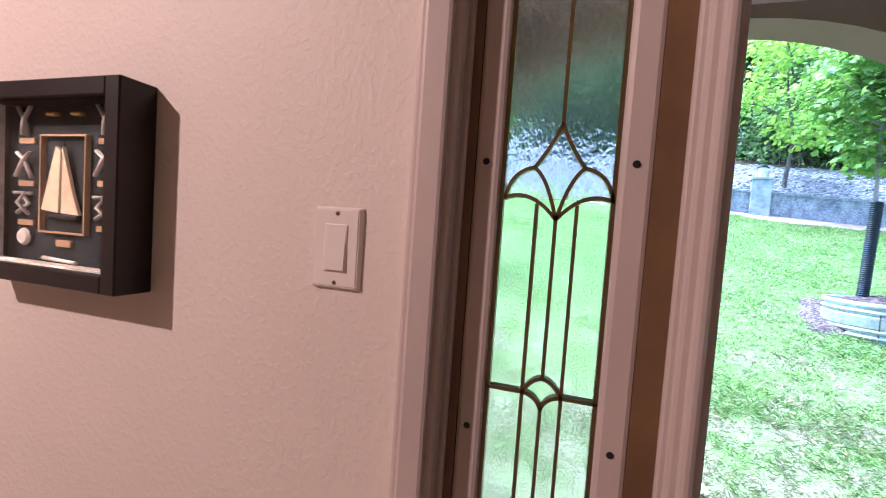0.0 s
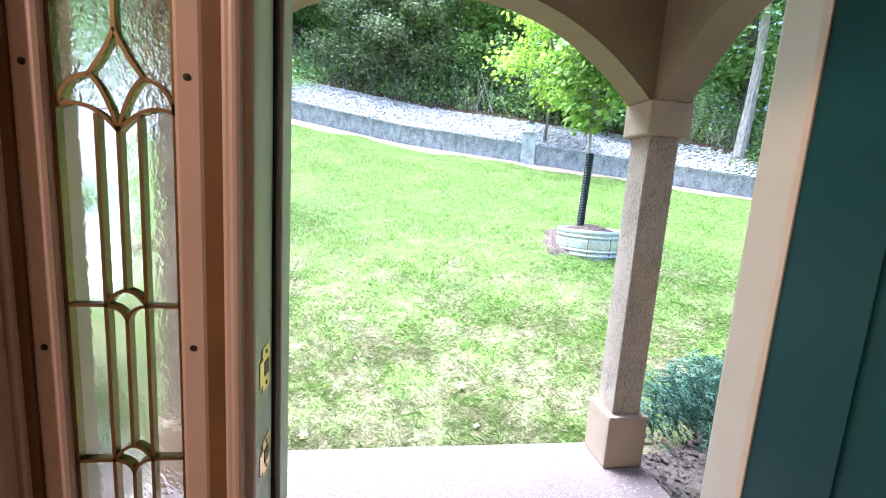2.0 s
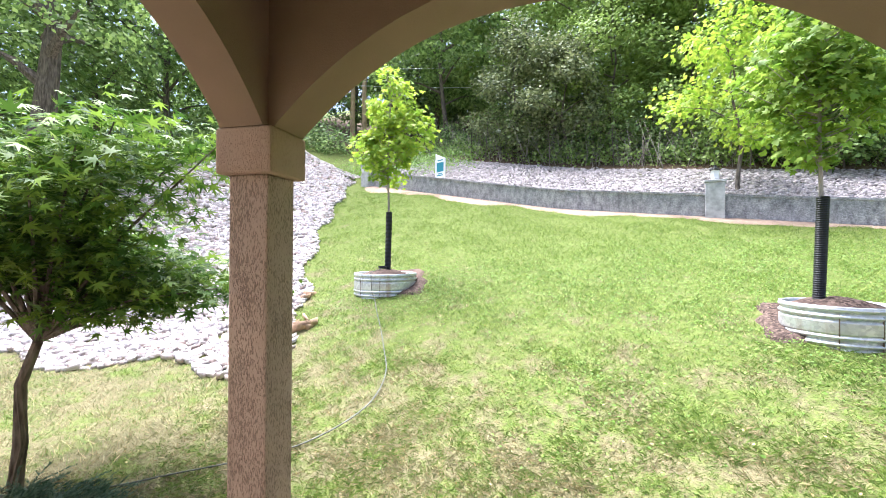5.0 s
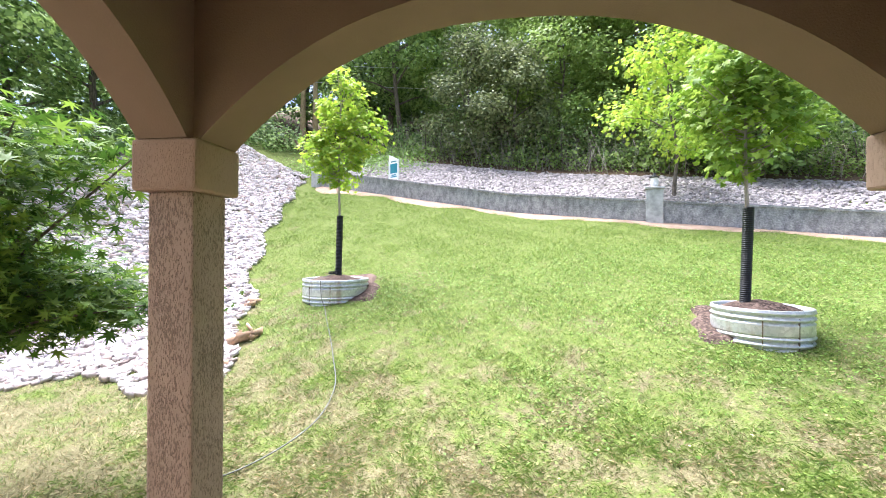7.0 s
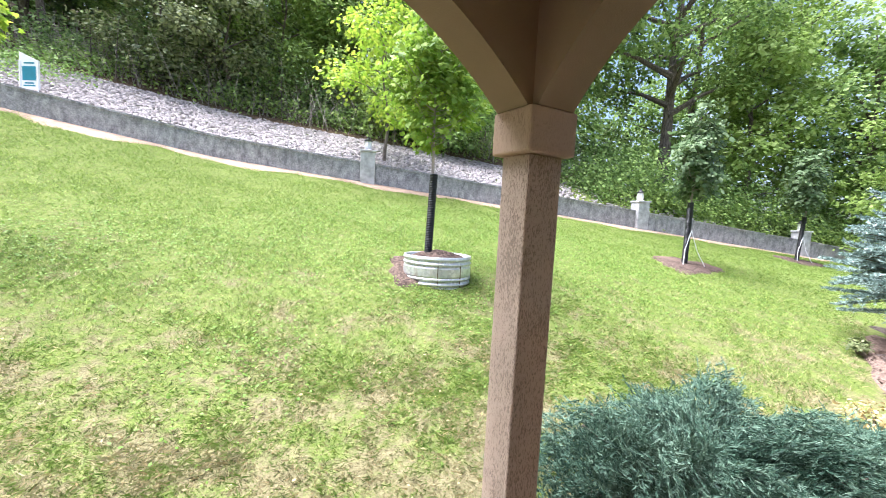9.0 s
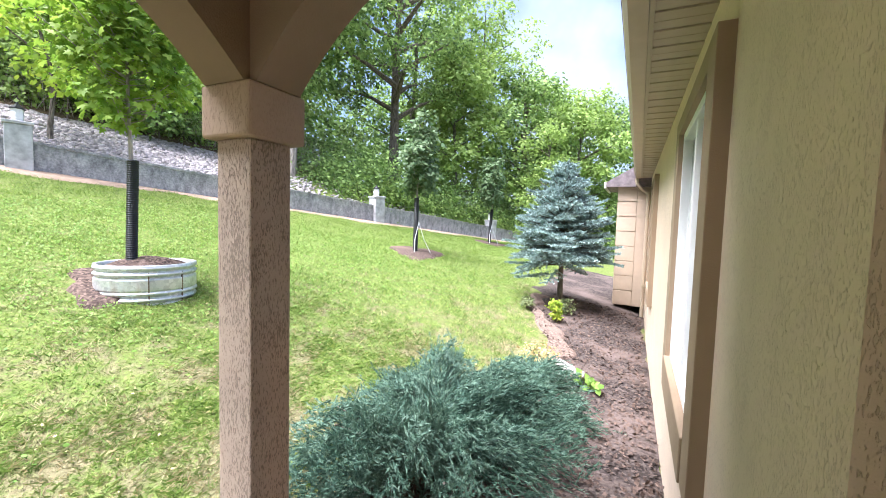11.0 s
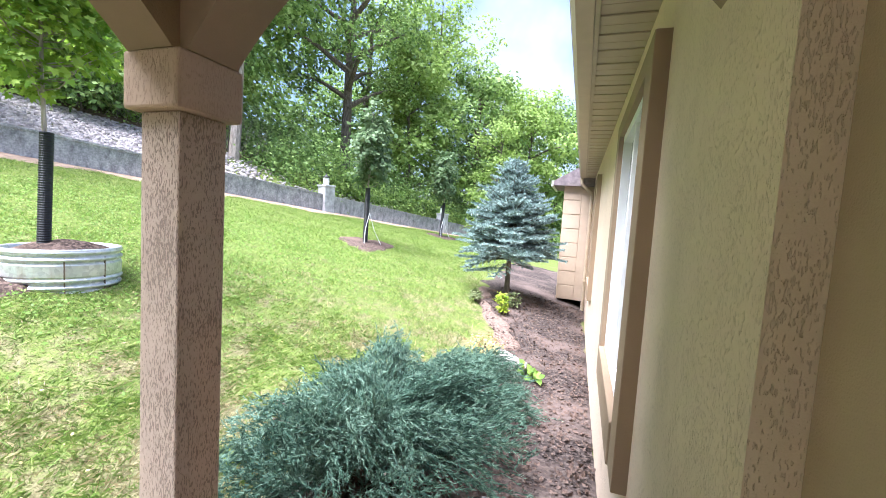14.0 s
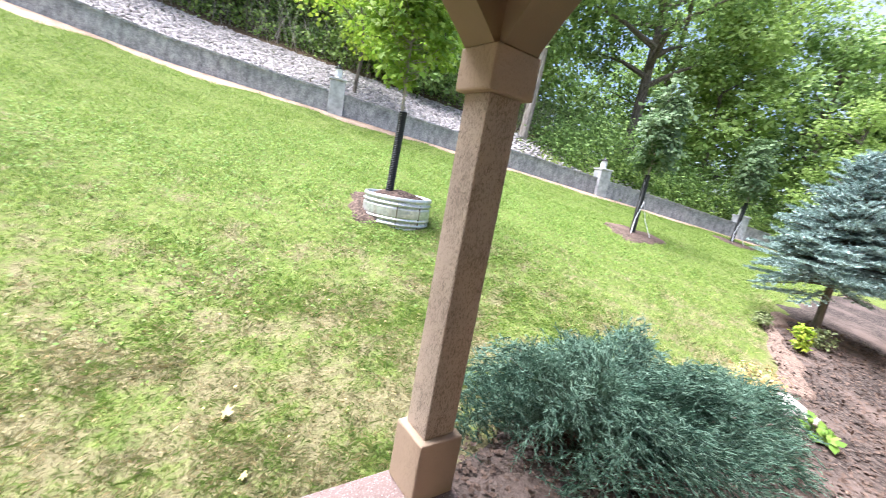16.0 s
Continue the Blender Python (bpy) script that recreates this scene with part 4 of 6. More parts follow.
def shadow_box():
    w, h, d = 0.362, 0.352, 0.055
    t = thing("shadow_box", "black-framed shadow box with a model sailing boat and rope knots", "picture", (-1.345, IN_Y - 0.004, 1.611))
    t.scale = (0.94, 1, 0.87)
    f = 0.03
    bm = bmesh.new()
    for a, b in (((-w / 2, -d, -h / 2), (-w / 2 + f, 0, h / 2)), ((w / 2 - f, -d, -h / 2), (w / 2, 0, h / 2)), ((-w / 2 + f, -d, -h / 2), (w / 2 - f, 0, -h / 2 + f)), ((-w / 2 + f, -d, h / 2 - f), (w / 2 - f, 0, h / 2))):
        add_box(bm, a, b)
    bmesh.ops.bevel(bm, geom=bm.edges[:], offset=0.002, segments=1, affect='EDGES')
    part("frame", bm, BLACKWOOD, t)
    part("backing", box_bm((-w / 2 + f, -0.012, -h / 2 + f), (w / 2 - f, -0.004, h / 2 - f)), VELVET, t, "dark velvet backing")
    g = part("pane", box_bm((-w / 2 + f, -0.044, -h / 2 + f), (w / 2 - f, -0.042, h / 2 - f)), GLASS, t)
    g.visible_shadow = False
    bm = bmesh.new()
    for a, b in (((-w / 2 + f, -0.04, -h / 2 + f), (-w / 2 + f + 0.003, -0.02, h / 2 - f)), ((w / 2 - f - 0.003, -0.04, -h / 2 + f), (w / 2 - f, -0.02, h / 2 - f)), ((-w / 2 + f, -0.04, -h / 2 + f), (w / 2 - f, -0.02, -h / 2 + f + 0.004))):
        add_box(bm, a, b)
    part("inner_edge", bm, ROPE, t, "thin pale inner edge")
    bm = bmesh.new()
    for a, b in (((-0.056, -0.02, -0.088), (-0.053, -0.012, 0.092)), ((0.053, -0.02, -0.088), (0.056, -0.012, 0.092)), ((-0.053, -0.02, 0.089), (0.053, -0.012, 0.092)), ((-0.053, -0.02, -0.088), (0.053, -0.012, -0.085))):
        add_box(bm, a, b)
    part("inset_border", bm, PLATE, t)
    boat = part("model_boat", box_bm((-0.036, -0.022, -0.062), (0.04, -0.014, -0.052), 0.003), BLACKWOOD, t)
    for pts in ([(-0.046, -0.046), (-0.004, -0.05), (0.0, 0.062), (-0.012, 0.07)], [(0.004, -0.05), (0.046, -0.052), (0.03, -0.012), (0.004, 0.07)]):
        bm = bmesh.new()
        fr = [bm.verts.new((a, -0.022, b)) for a, b in pts]
        bk = [bm.verts.new((a, -0.017, b)) for a, b in pts]
        bm.faces.new(fr)
        bm.faces.new(bk[::-1])
        for k in range(4):
            bm.faces.new((fr[k], fr[(k + 1) % 4], bk[(k + 1) % 4], bk[k]))
        bmesh.ops.recalc_face_normals(bm, faces=bm.faces)
        part("sail", bm, IVORY, boat, "ivory sail")
    part("mast", tube_bm([(0, -0.018, -0.055), (0.001, -0.018, 0.078)], 0.0015, 6), BLACKWOOD, boat)
    kn = [[(-0.02, 0.025), (-0.006, 0.006), (0, -0.004), (0.0, -0.028)], [(-0.02, 0.02), (0.0, 0.005), (0.018, -0.025)], [(-0.018, -0.02), (0.012, 0.0), (-0.008, 0.02), (0.018, 0.018)]]
    for sx, zs in ((0.098, (0.118, 0.044, -0.036)), (-0.098, (0.118, 0.038, -0.036))):
        for k, z in enumerate(zs):
            knot(kn[k], (sx, -0.018, z), t)
            knot([(-a, b) for a, b in kn[k]], (sx, -0.021, z), t)
            part("label_plate", box_bm((sx - 0.02, -0.016, z - 0.042), (sx + 0.02, -0.012, z - 0.032)), PLATE, t)
    for x in (-0.03, 0.03):
        part("cleat", box_bm((x - 0.012, -0.022, 0.125), (x + 0.012, -0.012, 0.132), 0.003), BRASS, t)
    part("label_plate", box_bm((-0.018, -0.016, -0.112), (0.018, -0.012, -0.100)), PLATE, t)
    bm = lathe([(0.012, 0), (0.017, 0.004), (0.012, 0.008)], 18)
    bmesh.ops.transform(bm, matrix=Matrix.Translation((-0.098, -0.013, -0.1)) @ Matrix.Rotation(radians(90), 4, 'X'), verts=bm.verts)
    part("life_ring", bm, ROPE, t)
    part("oar", tube_bm([(-0.04, -0.02, -0.135), (0.04, -0.02, -0.138)], [0.004, 0.003], 8), ROPE, t)


shadow_box()


def recessed_light():
    t = thing("recessed_light", "round recessed ceiling light", "ceiling light", (-2.2, -1.6, 2.7))
    bm = lathe([(0.085, -0.004), (0.075, -0.01), (0.062, -0.006), (0.060, 0.05), (0.02, 0.055)], 28, False)
    part("trim_ring", bm, WHITE, t)
    lm = new("hall_lamp", bpy.data.lights.new("hall_lamp", 'SPOT'))
    lm.data.energy, lm.data.color = 32, (1, 0.53, 0.27)
    lm.data.spot_size, lm.data.spot_blend, lm.data.shadow_soft_size = radians(146), 0.05, 0.03
    lm.matrix_world = look((-2.2, -1.6, 2.68), (-2.2, -1.59, 0))


recessed_light()
bm = bmesh.new()
add_box(bm, (-4.2, IN_Y - 0.018, FLOOR), (-0.80, IN_Y - 0.004, FLOOR + 0.09))
add_box(bm, (0.47, IN_Y - 0.018, FLOOR), (1.3, IN_Y - 0.004, FLOOR + 0.09))
tagged(part("baseboard", bm, TRIM_IN), "painted baseboard along the hall wall", "baseboard", kind="structure")

# ---- retaining wall, posts, lamps ----
def retaining_wall():
    us = np.arange(-11.3, 24.01, 0.35)
    bm = bmesh.new()
    cap = bmesh.new()
    def strip(b, s0, s1, lo, hi):
        rows = []
        for u in us:
            q = []
            for s, dz in ((s0, lo), (s0, hi), (s1, hi), (s1, lo)):
                x, y = xy(s, u)
                q.append(b.verts.new((x, y, float(lawn_z(S_WALL, u)) + dz)))
            rows.append(q)
        for a, c in zip(rows, rows[1:]):
            for k in range(4):
                b.faces.new((a[k], c[k], c[(k + 1) % 4], a[(k + 1) % 4]))
        b.faces.new(rows[0])
        b.faces.new(rows[-1][::-1])
        bmesh.ops.recalc_face_normals(b, faces=b.faces)
    strip(bm, 11.74, 11.96, -0.5, 0.54)
    strip(cap, 11.72, 11.98, 0.54, 0.59)
    w = tagged(part("retaining_wall", bm, CONC), "weathered grey stuccoed concrete retaining wall", "retaining wall", kind="structure")
    part("cap", cap, CONC, w)


retaining_wall()


def wall_post(x, y):
    s, u = su(x, y)
    s = 11.85
    x, y = xy(s, u)
    z = float(lawn_z(S_WALL, u))
    t = thing("wall_post", "grey concrete post in the retaining wall", "post", (x, y, z), "retaining wall posts")
    t.rotation_euler = (0, 0, -math.atan2(0.313, 0.95))
    part("body", box_bm((-0.2, -0.24, -0.3), (0.2, 0.17, 0.86), 0.015), POST_CONC, t)
    part("cap", box_bm((-0.225, -0.265, 0.86), (0.225, 0.195, 0.92), 0.012), POST_CONC, t)
    l = thing("post_lamp", "white-glass lantern on a concrete post", "lamp", (x, y, z + 0.92), "post lanterns")
    l.scale = (1.25, 1.25, 1.15)
    part("foot", lathe([(0.09, 0), (0.09, 0.02), (0.05, 0.04)], 12), WHITE, l)
    part("glass", lathe([(0.07, 0.04), (0.085, 0.1), (0.075, 0.22)], 6), LAMPGLASS, l)
    part("cap", lathe([(0.10, 0.22), (0.10, 0.235), (0.03, 0.30), (0.012, 0.34)], 6), BLACK, l, "black lantern cap")


for p in ((3.85, 11.1), (12.15, 8.35), (18.45, 6.27), (-6.9, 14.7)):
    wall_post(*p)


def yard_sign():
    x, y = -3.75, 13.85
    t = thing("yard_sign", "white and teal yard sign with a slanted top", "sign", (x, y, float(gz(x, y))))
    t.rotation_euler = (0, 0, radians(-35))
    bm = bmesh.new()
    pts = [(-0.26, 0.12), (0.26, 0.12), (0.26, 0.78), (-0.26, 1.0)]
    a = [bm.verts.new((px, -0.012, pz)) for px, pz in pts]
    b = [bm.verts.new((px, 0.012, pz)) for px, pz in pts]
    bm.faces.new(a)
    bm.faces.new(b[::-1])
    for k in range(4):
        bm.faces.new((a[k], a[(k + 1) % 4], b[(k + 1) % 4], b[k]))
    bmesh.ops.recalc_face_normals(bm, faces=bm.faces)
    p = part("panel", bm, SIGNW, t)
    part("colour_block", box_bm((-0.18, -0.017, 0.33), (0.18, -0.0125, 0.66)), SIGNT, p, "teal colour block")
    for z, w in ((0.72, 0.14), (0.25, 0.12), (0.19, 0.16)):
        part("text_bar", box_bm((-w, -0.016, z), (w, -0.0125, z + 0.035)), SIGNT, p)
    for px in (-0.24, 0.24):
        part("stake", box_bm((px - 0.015, -0.03, -0.2), (px + 0.015, -0.012, 0.8)), SIGNW, t)


yard_sign()

# ---- planters with young trees ----
def planter(x, y, r, seams, label):
    zc = float(gz(x, y))
    zf = float(gz(x, y - r))
    top = zf + 0.40
    t = thing("tank_planter", label, "planter", (x, y, top), "round metal planters")
    prof = []
    for i in range(73):
        z = -0.62 + 0.62 * i / 72
        ribs = 0.032 * (0.5 + 0.5 * math.cos(2 * math.pi * (z + 0.012) / 0.068)) ** 0.6
        prof.append((r - 0.012 + (0.024 if -0.125 > z > -0.255 else ribs), z))
    prof += [(r + 0.012, 0.006), (r + 0.014, 0.018), (r - 0.004, 0.022), (r - 0.018, 0.01), (r - 0.02, -0.2)]
    tk = smooth(part("tank", lathe(prof, 64, False), GALV, t, "corrugated galvanised tank wall"))
    for a in seams:
        bm = box_bm((-0.006, -0.006, -0.52), (0.006, 0.008, -0.06), 0.002)
        s = part("seam_rod", bm, RUST, tk)
        s.location = (math.cos(a) * (r + 0.008), math.sin(a) * (r + 0.008), 0)
        s.rotation_euler = (0, 0, a + math.pi / 2)
    # mounded mulch inside
    v, f = [], []
    for i in range(12):
        for k in range(40):
            rr = (r - 0.015) * i / 11
            an = 2 * math.pi * k / 40
            v.append((rr * math.cos(an), rr * math.sin(an), -0.05 + 0.13 * (1 - (i / 11) ** 2) + 0.02 * noise.noise((rr * math.cos(an) * 8, rr * math.sin(an) * 8, x))))
    for i in range(11):
        for k in range(40):
            f.append((i * 40 + k, (i + 1) * 40 + k, (i + 1) * 40 + (k + 1) % 40, i * 40 + (k + 1) % 40))
    smooth(raw_mesh("mulch_fill", v, f, CHIPS, t))
    return top


def chip_scatter(name, cx, cy, rx, ry, n, size, mat_, lift=0.012, label="loose bark chips on the ground", inside=None):
    a = RNG.uniform(0, 2 * math.pi, n)
    r = np.sqrt(RNG.uniform(0, 1, n)) * (1 + 0.25 * np.sin(3 * a + cx) + 0.15 * np.sin(5 * a))
    x, y = cx + rx * r * np.cos(a), cy + ry * r * np.sin(a)
    z = gz(x, y) + lift
    c = np.stack([x, y, z], 1)
    ob = leaves(name, c, np.tile([0, 0, 1.0], (n, 1)), RNG.uniform(0.6, 1.5, n) * size, mat_, None, "diamond", 0)
    return tagged(ob, label, "mulch", kind="stuff")


def apron(cx, cy, rx, ry, nm):
    """A mulch ring, just above the lawn."""
    v, f = [], []
    for i in range(9):
        for k in range(36):
            an = 2 * math.pi * k / 36
            q = (i / 8) * (1 + 0.18 * math.sin(3 * an + cx) + 0.1 * math.sin(7 * an))
            x, y = cx + rx * q * math.cos(an), cy + ry * q * math.sin(an)
            v.append((x, y, float(gz(x, y)) + (0.04 if i < 8 else -0.02)))
    for i in range(8):
        for k in range(36):
            f.append((i * 36 + k, (i + 1) * 36 + k, (i + 1) * 36 + (k + 1) % 36, i * 36 + (k + 1) % 36))
    tagged(smooth(raw_mesh(nm, v, f, CHIPS)), "reddish bark mulch ring on the lawn", "mulch", kind="structure")


def guard(x, y, z, h, r=0.055, lean=(0, 0), label="black corrugated plastic tree guard"):
    t = thing("tree_guard", label, "tree guard", (x, y, z), "tree guards")
    n = int(h / 0.012)
    prof = [(r + (0.004 if i % 2 else -0.003), h * i / n) for i in range(n + 1)] + [(r - 0.008, h), (r - 0.01, h - 0.1)]
    bm = lathe(prof, 18, False)
    for v in bm.verts:
        v.co.x += lean[0] * v.co.z
        v.co.y += lean[1] * v.co.z
    part("corrugated_tube", bm, BLACK, t)
    return t


def branch_pts(a, d, length, bend, n=6):
    pts = [Vector(a)]
    d = Vector(d).normalized()
    for i in range(n):
        d = (d + Vector(bend) * 0.12 + Vector(RNG.normal(0, 0.06, 3))).normalized()
        pts.append(pts[-1] + d * length / n)
    return pts


def young_tree(x, y, z, trunk_top, crown, label, mat_leaf, n_leaf=2600, leaf=0.12, lean=(0, 0), shape="maple", group="young trees"):
    """crown: list of (dx, dy, z, rx, ry, rz) lobes, absolute z."""
    t = thing("young_tree", label, "tree", (x, y, z), group)
    h = trunk_top - z
    n = 9
    pts = [(lean[0] * h * i / n + 0.015 * math.sin(i), lean[1] * h * i / n, h * i / n) for i in range(n + 1)]
    part("trunk", tube_bm(pts, [0.028 - 0.022 * i / n for i in range(n + 1)], 8), BARK_PALE, t)
    bm = bmesh.new()
    cs, ns = [], []
    tot = sum(c[3] * c[4] * c[5] for c in crown)
    for dx, dy, cz, rx, ry, rz in crown:
        share = int(n_leaf * rx * ry * rz / tot)
        p, q, c = blob_points((dx, dy, cz - z), (rx, ry, rz), max(8, share // 14), 14, 0.075)
        cs.append(p)
        ns.append(q)
        for k in range(0, len(c), 3):
            zz = max(0.2, min(h * 0.95, c[k][2] - 0.35 * abs(c[k][0]) - 0.15))
            a = Vector((lean[0] * zz, lean[1] * zz, zz))
            b = Vector(c[k])
            m = (a + b) / 2 + Vector((0, 0, -0.06))
            tube_bm([a, m, b], [0.009, 0.006, 0.003], 5, bm)
    tagged(part("twig_wood", bm, BARK_PALE, t), kind="stuff")
    c = np.concatenate(cs)
    leaves("crown", c, np.concatenate(ns), RNG.uniform(0.6, 1.25, len(c)) * leaf, mat_leaf, t, shape)
    return t


for i, (x, y, r) in enumerate(PLANTERS):
    apron(x - 0.18 if i == 0 else x + 0.2, y + 0.16 if i == 0 else y + 0.08, r + 0.06, r + 0.05, "mulch_apron_%d" % (i + 1))
    top = planter(x, y, r, (-2.05, -1.35), ["corrugated galvanised tank planter filled with bark mulch", "corrugated galvanised tank planter with a coiled hose"][i])
    PLANTERS[i] = (x, y, r, top)
x, y, r, top = PLANTERS[0]
guard(x - 0.16, y, top + 0.02, 1.13, lean=(0.03, 0.0))
young_tree(x - 0.15, y, top, 4.9, [(0.05, 0, 3.25, 0.55, 0.5, 0.75), (0.0, 0, 4.1, 0.5, 0.5, 0.75), (0.45, 0.1, 3.3, 0.45, 0.4, 0.5), (-0.35, 0.05, 3.6, 0.4, 0.4, 0.5)], "young maple tree with light green leaves in a metal planter", L_MAPLE, 3400, 0.09)
x, y, r, top = PLANTERS[1]
guard(x + 0.04, y, top + 0.02, 1.1, lean=(0.02, 0.0))
young_tree(x + 0.05, y, top, 4.9, [(0.0, 0, 3.4, 0.5, 0.5, 0.65), (-0.36, 0, 3.45, 0.36, 0.4, 0.35), (0.42, 0, 3.7, 0.42, 0.4, 0.45), (0.05, 0, 4.3, 0.4, 0.4, 0.6)], "young maple tree with yellow-green leaves in a metal planter", L_YELLOW, 2800, 0.09)
apron(8.95, 4.95, 0.85, 0.55, "mulch_apron_3")
apron(15.6, 5.3, 0.8, 0.6, "mulch_apron_4")
for x, y, lean, ml in ((9.0, 5.05, (0.07, 0.03), L_GREY), (15.6, 5.4, (0.16, 0.0), L_GREY)):
    z = float(gz(x, y))
    guard(x, y, z, 1.35, 0.06, lean)
    young_tree(x + 0.02, y, z, z + 3.4, [(0.12, 0, z + 1.75, 0.42, 0.42, 0.45), (0.15, 0, z + 2.0, 0.5, 0.5, 0.6), (0.25, 0, z + 2.6, 0.55, 0.5, 0.6), (0.1, 0, z + 3.1, 0.35, 0.35, 0.5), (-0.2, 0, z + 2.4, 0.4, 0.4, 0.4)], "staked young tree with grey-green leaves on the lawn", ml, 2400, 0.12, lean, "oval")
    for dx, dy in ((-0.22, -0.1), (0.3, -0.3)):
        s = thing("tie_strap", "white guy strap tied to a young tree", "strap", (x, y, z), "tree straps")
        ex, ey = x + dx, y + dy
        part("webbing", tube_bm([(lean[0] * 0.75, -0.06, 0.75), (dx * 0.5, dy * 0.5, 0.33), (dx, dy, float(gz(ex, ey)) - z)], 0.008, 6), SIGNW, s)

# hose from the planter over the lawn
def hose():
    px, py, r, top = PLANTERS[1]
    pts = [(px - 0.02, py - 0.12, top + 0.10), (px - 0.05, py - r + 0.05, top + 0.05), (px - 0.03, py - r - 0.02, top + 0.0), (px + 0.0, py - r - 0.05, top - 0.25)]
    pts += [(a, b, float(gz(a, b)) + 0.035) for a, b in ((-2.85, 6.15), (-2.62, 5.7), (-2.35, 5.2), (-2.05, 4.6), (-1.82, 4.1), (-1.75, 3.65), (-1.83, 3.3), (-2.05, 2.98), (-2.3, 2.7), (-2.75, 2.4), (-3.3, 2.0), (-4.2, 1.75), (-5.5, 1.7))]
    vs = [Vector(p) for p in pts]
    fine = []
    for i in range(len(vs) - 1):
        p0, p1, p2, p3 = vs[max(i - 1, 0)], vs[i], vs[i + 1], vs[min(i + 2, len(vs) - 1)]
        for k in range(8):
            u = k / 8
            fine.append(0.5 * ((2 * p1) + (p2 - p0) * u + (2 * p0 - 5 * p1 + 4 * p2 - p3) * u * u + (3 * p1 - p0 - 3 * p2 + p3) * u ** 3))
    fine.append(vs[-1])
    ob = smooth(part("garden_hose", tube_bm(fine, 0.0065, 8), HOSE))
    tagged(ob, "grey-green garden hose lying across the lawn", "hose")
    c = thing("hose_nozzle", "coiled black hose end on the planter mulch", "hose", (px - 0.02, py - 0.1, top + 0.085))
    ring = [(0.07 * math.cos(a), 0.05 * math.sin(a), 0.01 + 0.004 * a) for a in np.linspace(0, 12, 40)]
    part("coil", tube_bm(ring, 0.01, 6), BLACK, c)


hose()

# ---- rocks ----
# a rough block: eight corners, twelve facets
ROCK_V = np.array([(x, y, z) for x in (-1, 1) for y in (-1, 1) for z in (-1, 1)], float) * 0.7
ROCK_F = np.array([(0, 1, 3), (0, 3, 2), (4, 6, 7), (4, 7, 5), (0, 4, 5), (0, 5, 1), (2, 3, 7), (2, 7, 6), (0, 2, 6), (0, 6, 4), (1, 5, 7), (1, 7, 3)])


def stones(name, x, y, size, material, label, sink=0.25, flat=0.62, parent=None):
    n, k = len(x), len(ROCK_V)
    rad = size * RNG.uniform(0.55, 1.35, n)
    v = ROCK_V[None] * (1 + RNG.uniform(-0.5, 0.35, (n, k, 3)))
    v = v * np.stack([RNG.uniform(0.8, 1.4, n), RNG.uniform(0.7, 1.1, n), RNG.uniform(0.8, 1.1, n) * flat], 1)[:, None]
    a = RNG.uniform(0, 2 * math.pi, n)
    ca, sa = np.cos(a)[:, None], np.sin(a)[:, None]
    tilt = RNG.normal(0, 0.35, (n, 1))
    vx, vy, vz = v[..., 0] * ca - v[..., 1] * sa, v[..., 0] * sa + v[..., 1] * ca, v[..., 2]
    vz = vz + tilt * vx
    z = gz(x, y) + rad * flat * (1 - sink) * RNG.uniform(0.2, 1.1, n)
    p = np.stack([vx * rad[:, None] + x[:, None], vy * rad[:, None] + y[:, None], vz * rad[:, None] + z[:, None]], -1)
    f = (np.arange(n)[:, None, None] * k + ROCK_F[None]).reshape(-1, 3)
    return tagged(raw_mesh(name, p.reshape(-1, 3), f, material, parent), label, "rocks", kind="stuff")


x, y = RNG.uniform(-16, -3.2, 46000), RNG.uniform(4.0, 16, 46000)
ok = in_gravel(x, y)
near = (x > -9.5)
ok &= near | (RNG.uniform(size=len(x)) < 0.5)
stones("white_rock_bank", x[ok], y[ok], 0.068, WHITE_ROCK, "bank of loose white landscaping rock")
u, s = RNG.uniform(-10.5, 14, 25000), 12.05 + RNG.uniform(0, 1, 25000) ** 1.2 * 3.6
x, y = xy(s, u)
ok = RNG.uniform(size=len(u)) < np.clip((8 - u) / 5, 0.06, 1)
stones("grey_rock_terrace", x[ok], y[ok], 0.062, GREY_ROCK, "loose grey and white rock behind the retaining wall")
x, y = RNG.uniform(-4.9, -3.3, 40), RNG.uniform(4.6, 7.0, 40)
ed = np.abs(x - np.interp(y, GRAVEL_Y, GRAVEL_X) - 0.12) < 0.22
for i, (a, b) in enumerate(zip(x[ed][:14], y[ed][:14])):
    o = stones("edge_stone", np.array([a]), np.array([b]), 0.11, TAN_ROCK, "tan sandstone edging stone beside the rock bank")
    o["kind"] = ""
    tagged(o, category="stone", group="edging stones", kind="thing")
    del o["kind"]
for a, b, sz in ((4.95, 0.80, 0.13), (5.15, 0.62, 0.11), (4.7, 0.62, 0.09), (2.45, 0.42, 0.12)):
    o = stones("bed_stone", np.array([a]), np.array([b]), sz, GREY_ROCK, "flat grey stone lying in the mulch bed")
    del o["kind"]
    tagged(o, category="stone", group="bed stones")

# ---- grass ----
def lattice(x, y, scale, seed):
    """Smooth value noise, 0 to 1."""
    tab = np.random.default_rng(seed).uniform(size=(128, 128))
    fx, fy = x * scale + 500, y * scale + 500
    i, j = np.floor(fx).astype(int), np.floor(fy).astype(int)
    a, b = fx - i, fy - j
    a, b = a * a * (3 - 2 * a), b * b * (3 - 2 * b)
    i0, i1, j0, j1 = i % 128, (i + 1) % 128, j % 128, (j + 1) % 128
    return (tab[i0, j0] * (1 - a) + tab[i1, j0] * a) * (1 - b) + (tab[i0, j1] * (1 - a) + tab[i1, j1] * a) * b


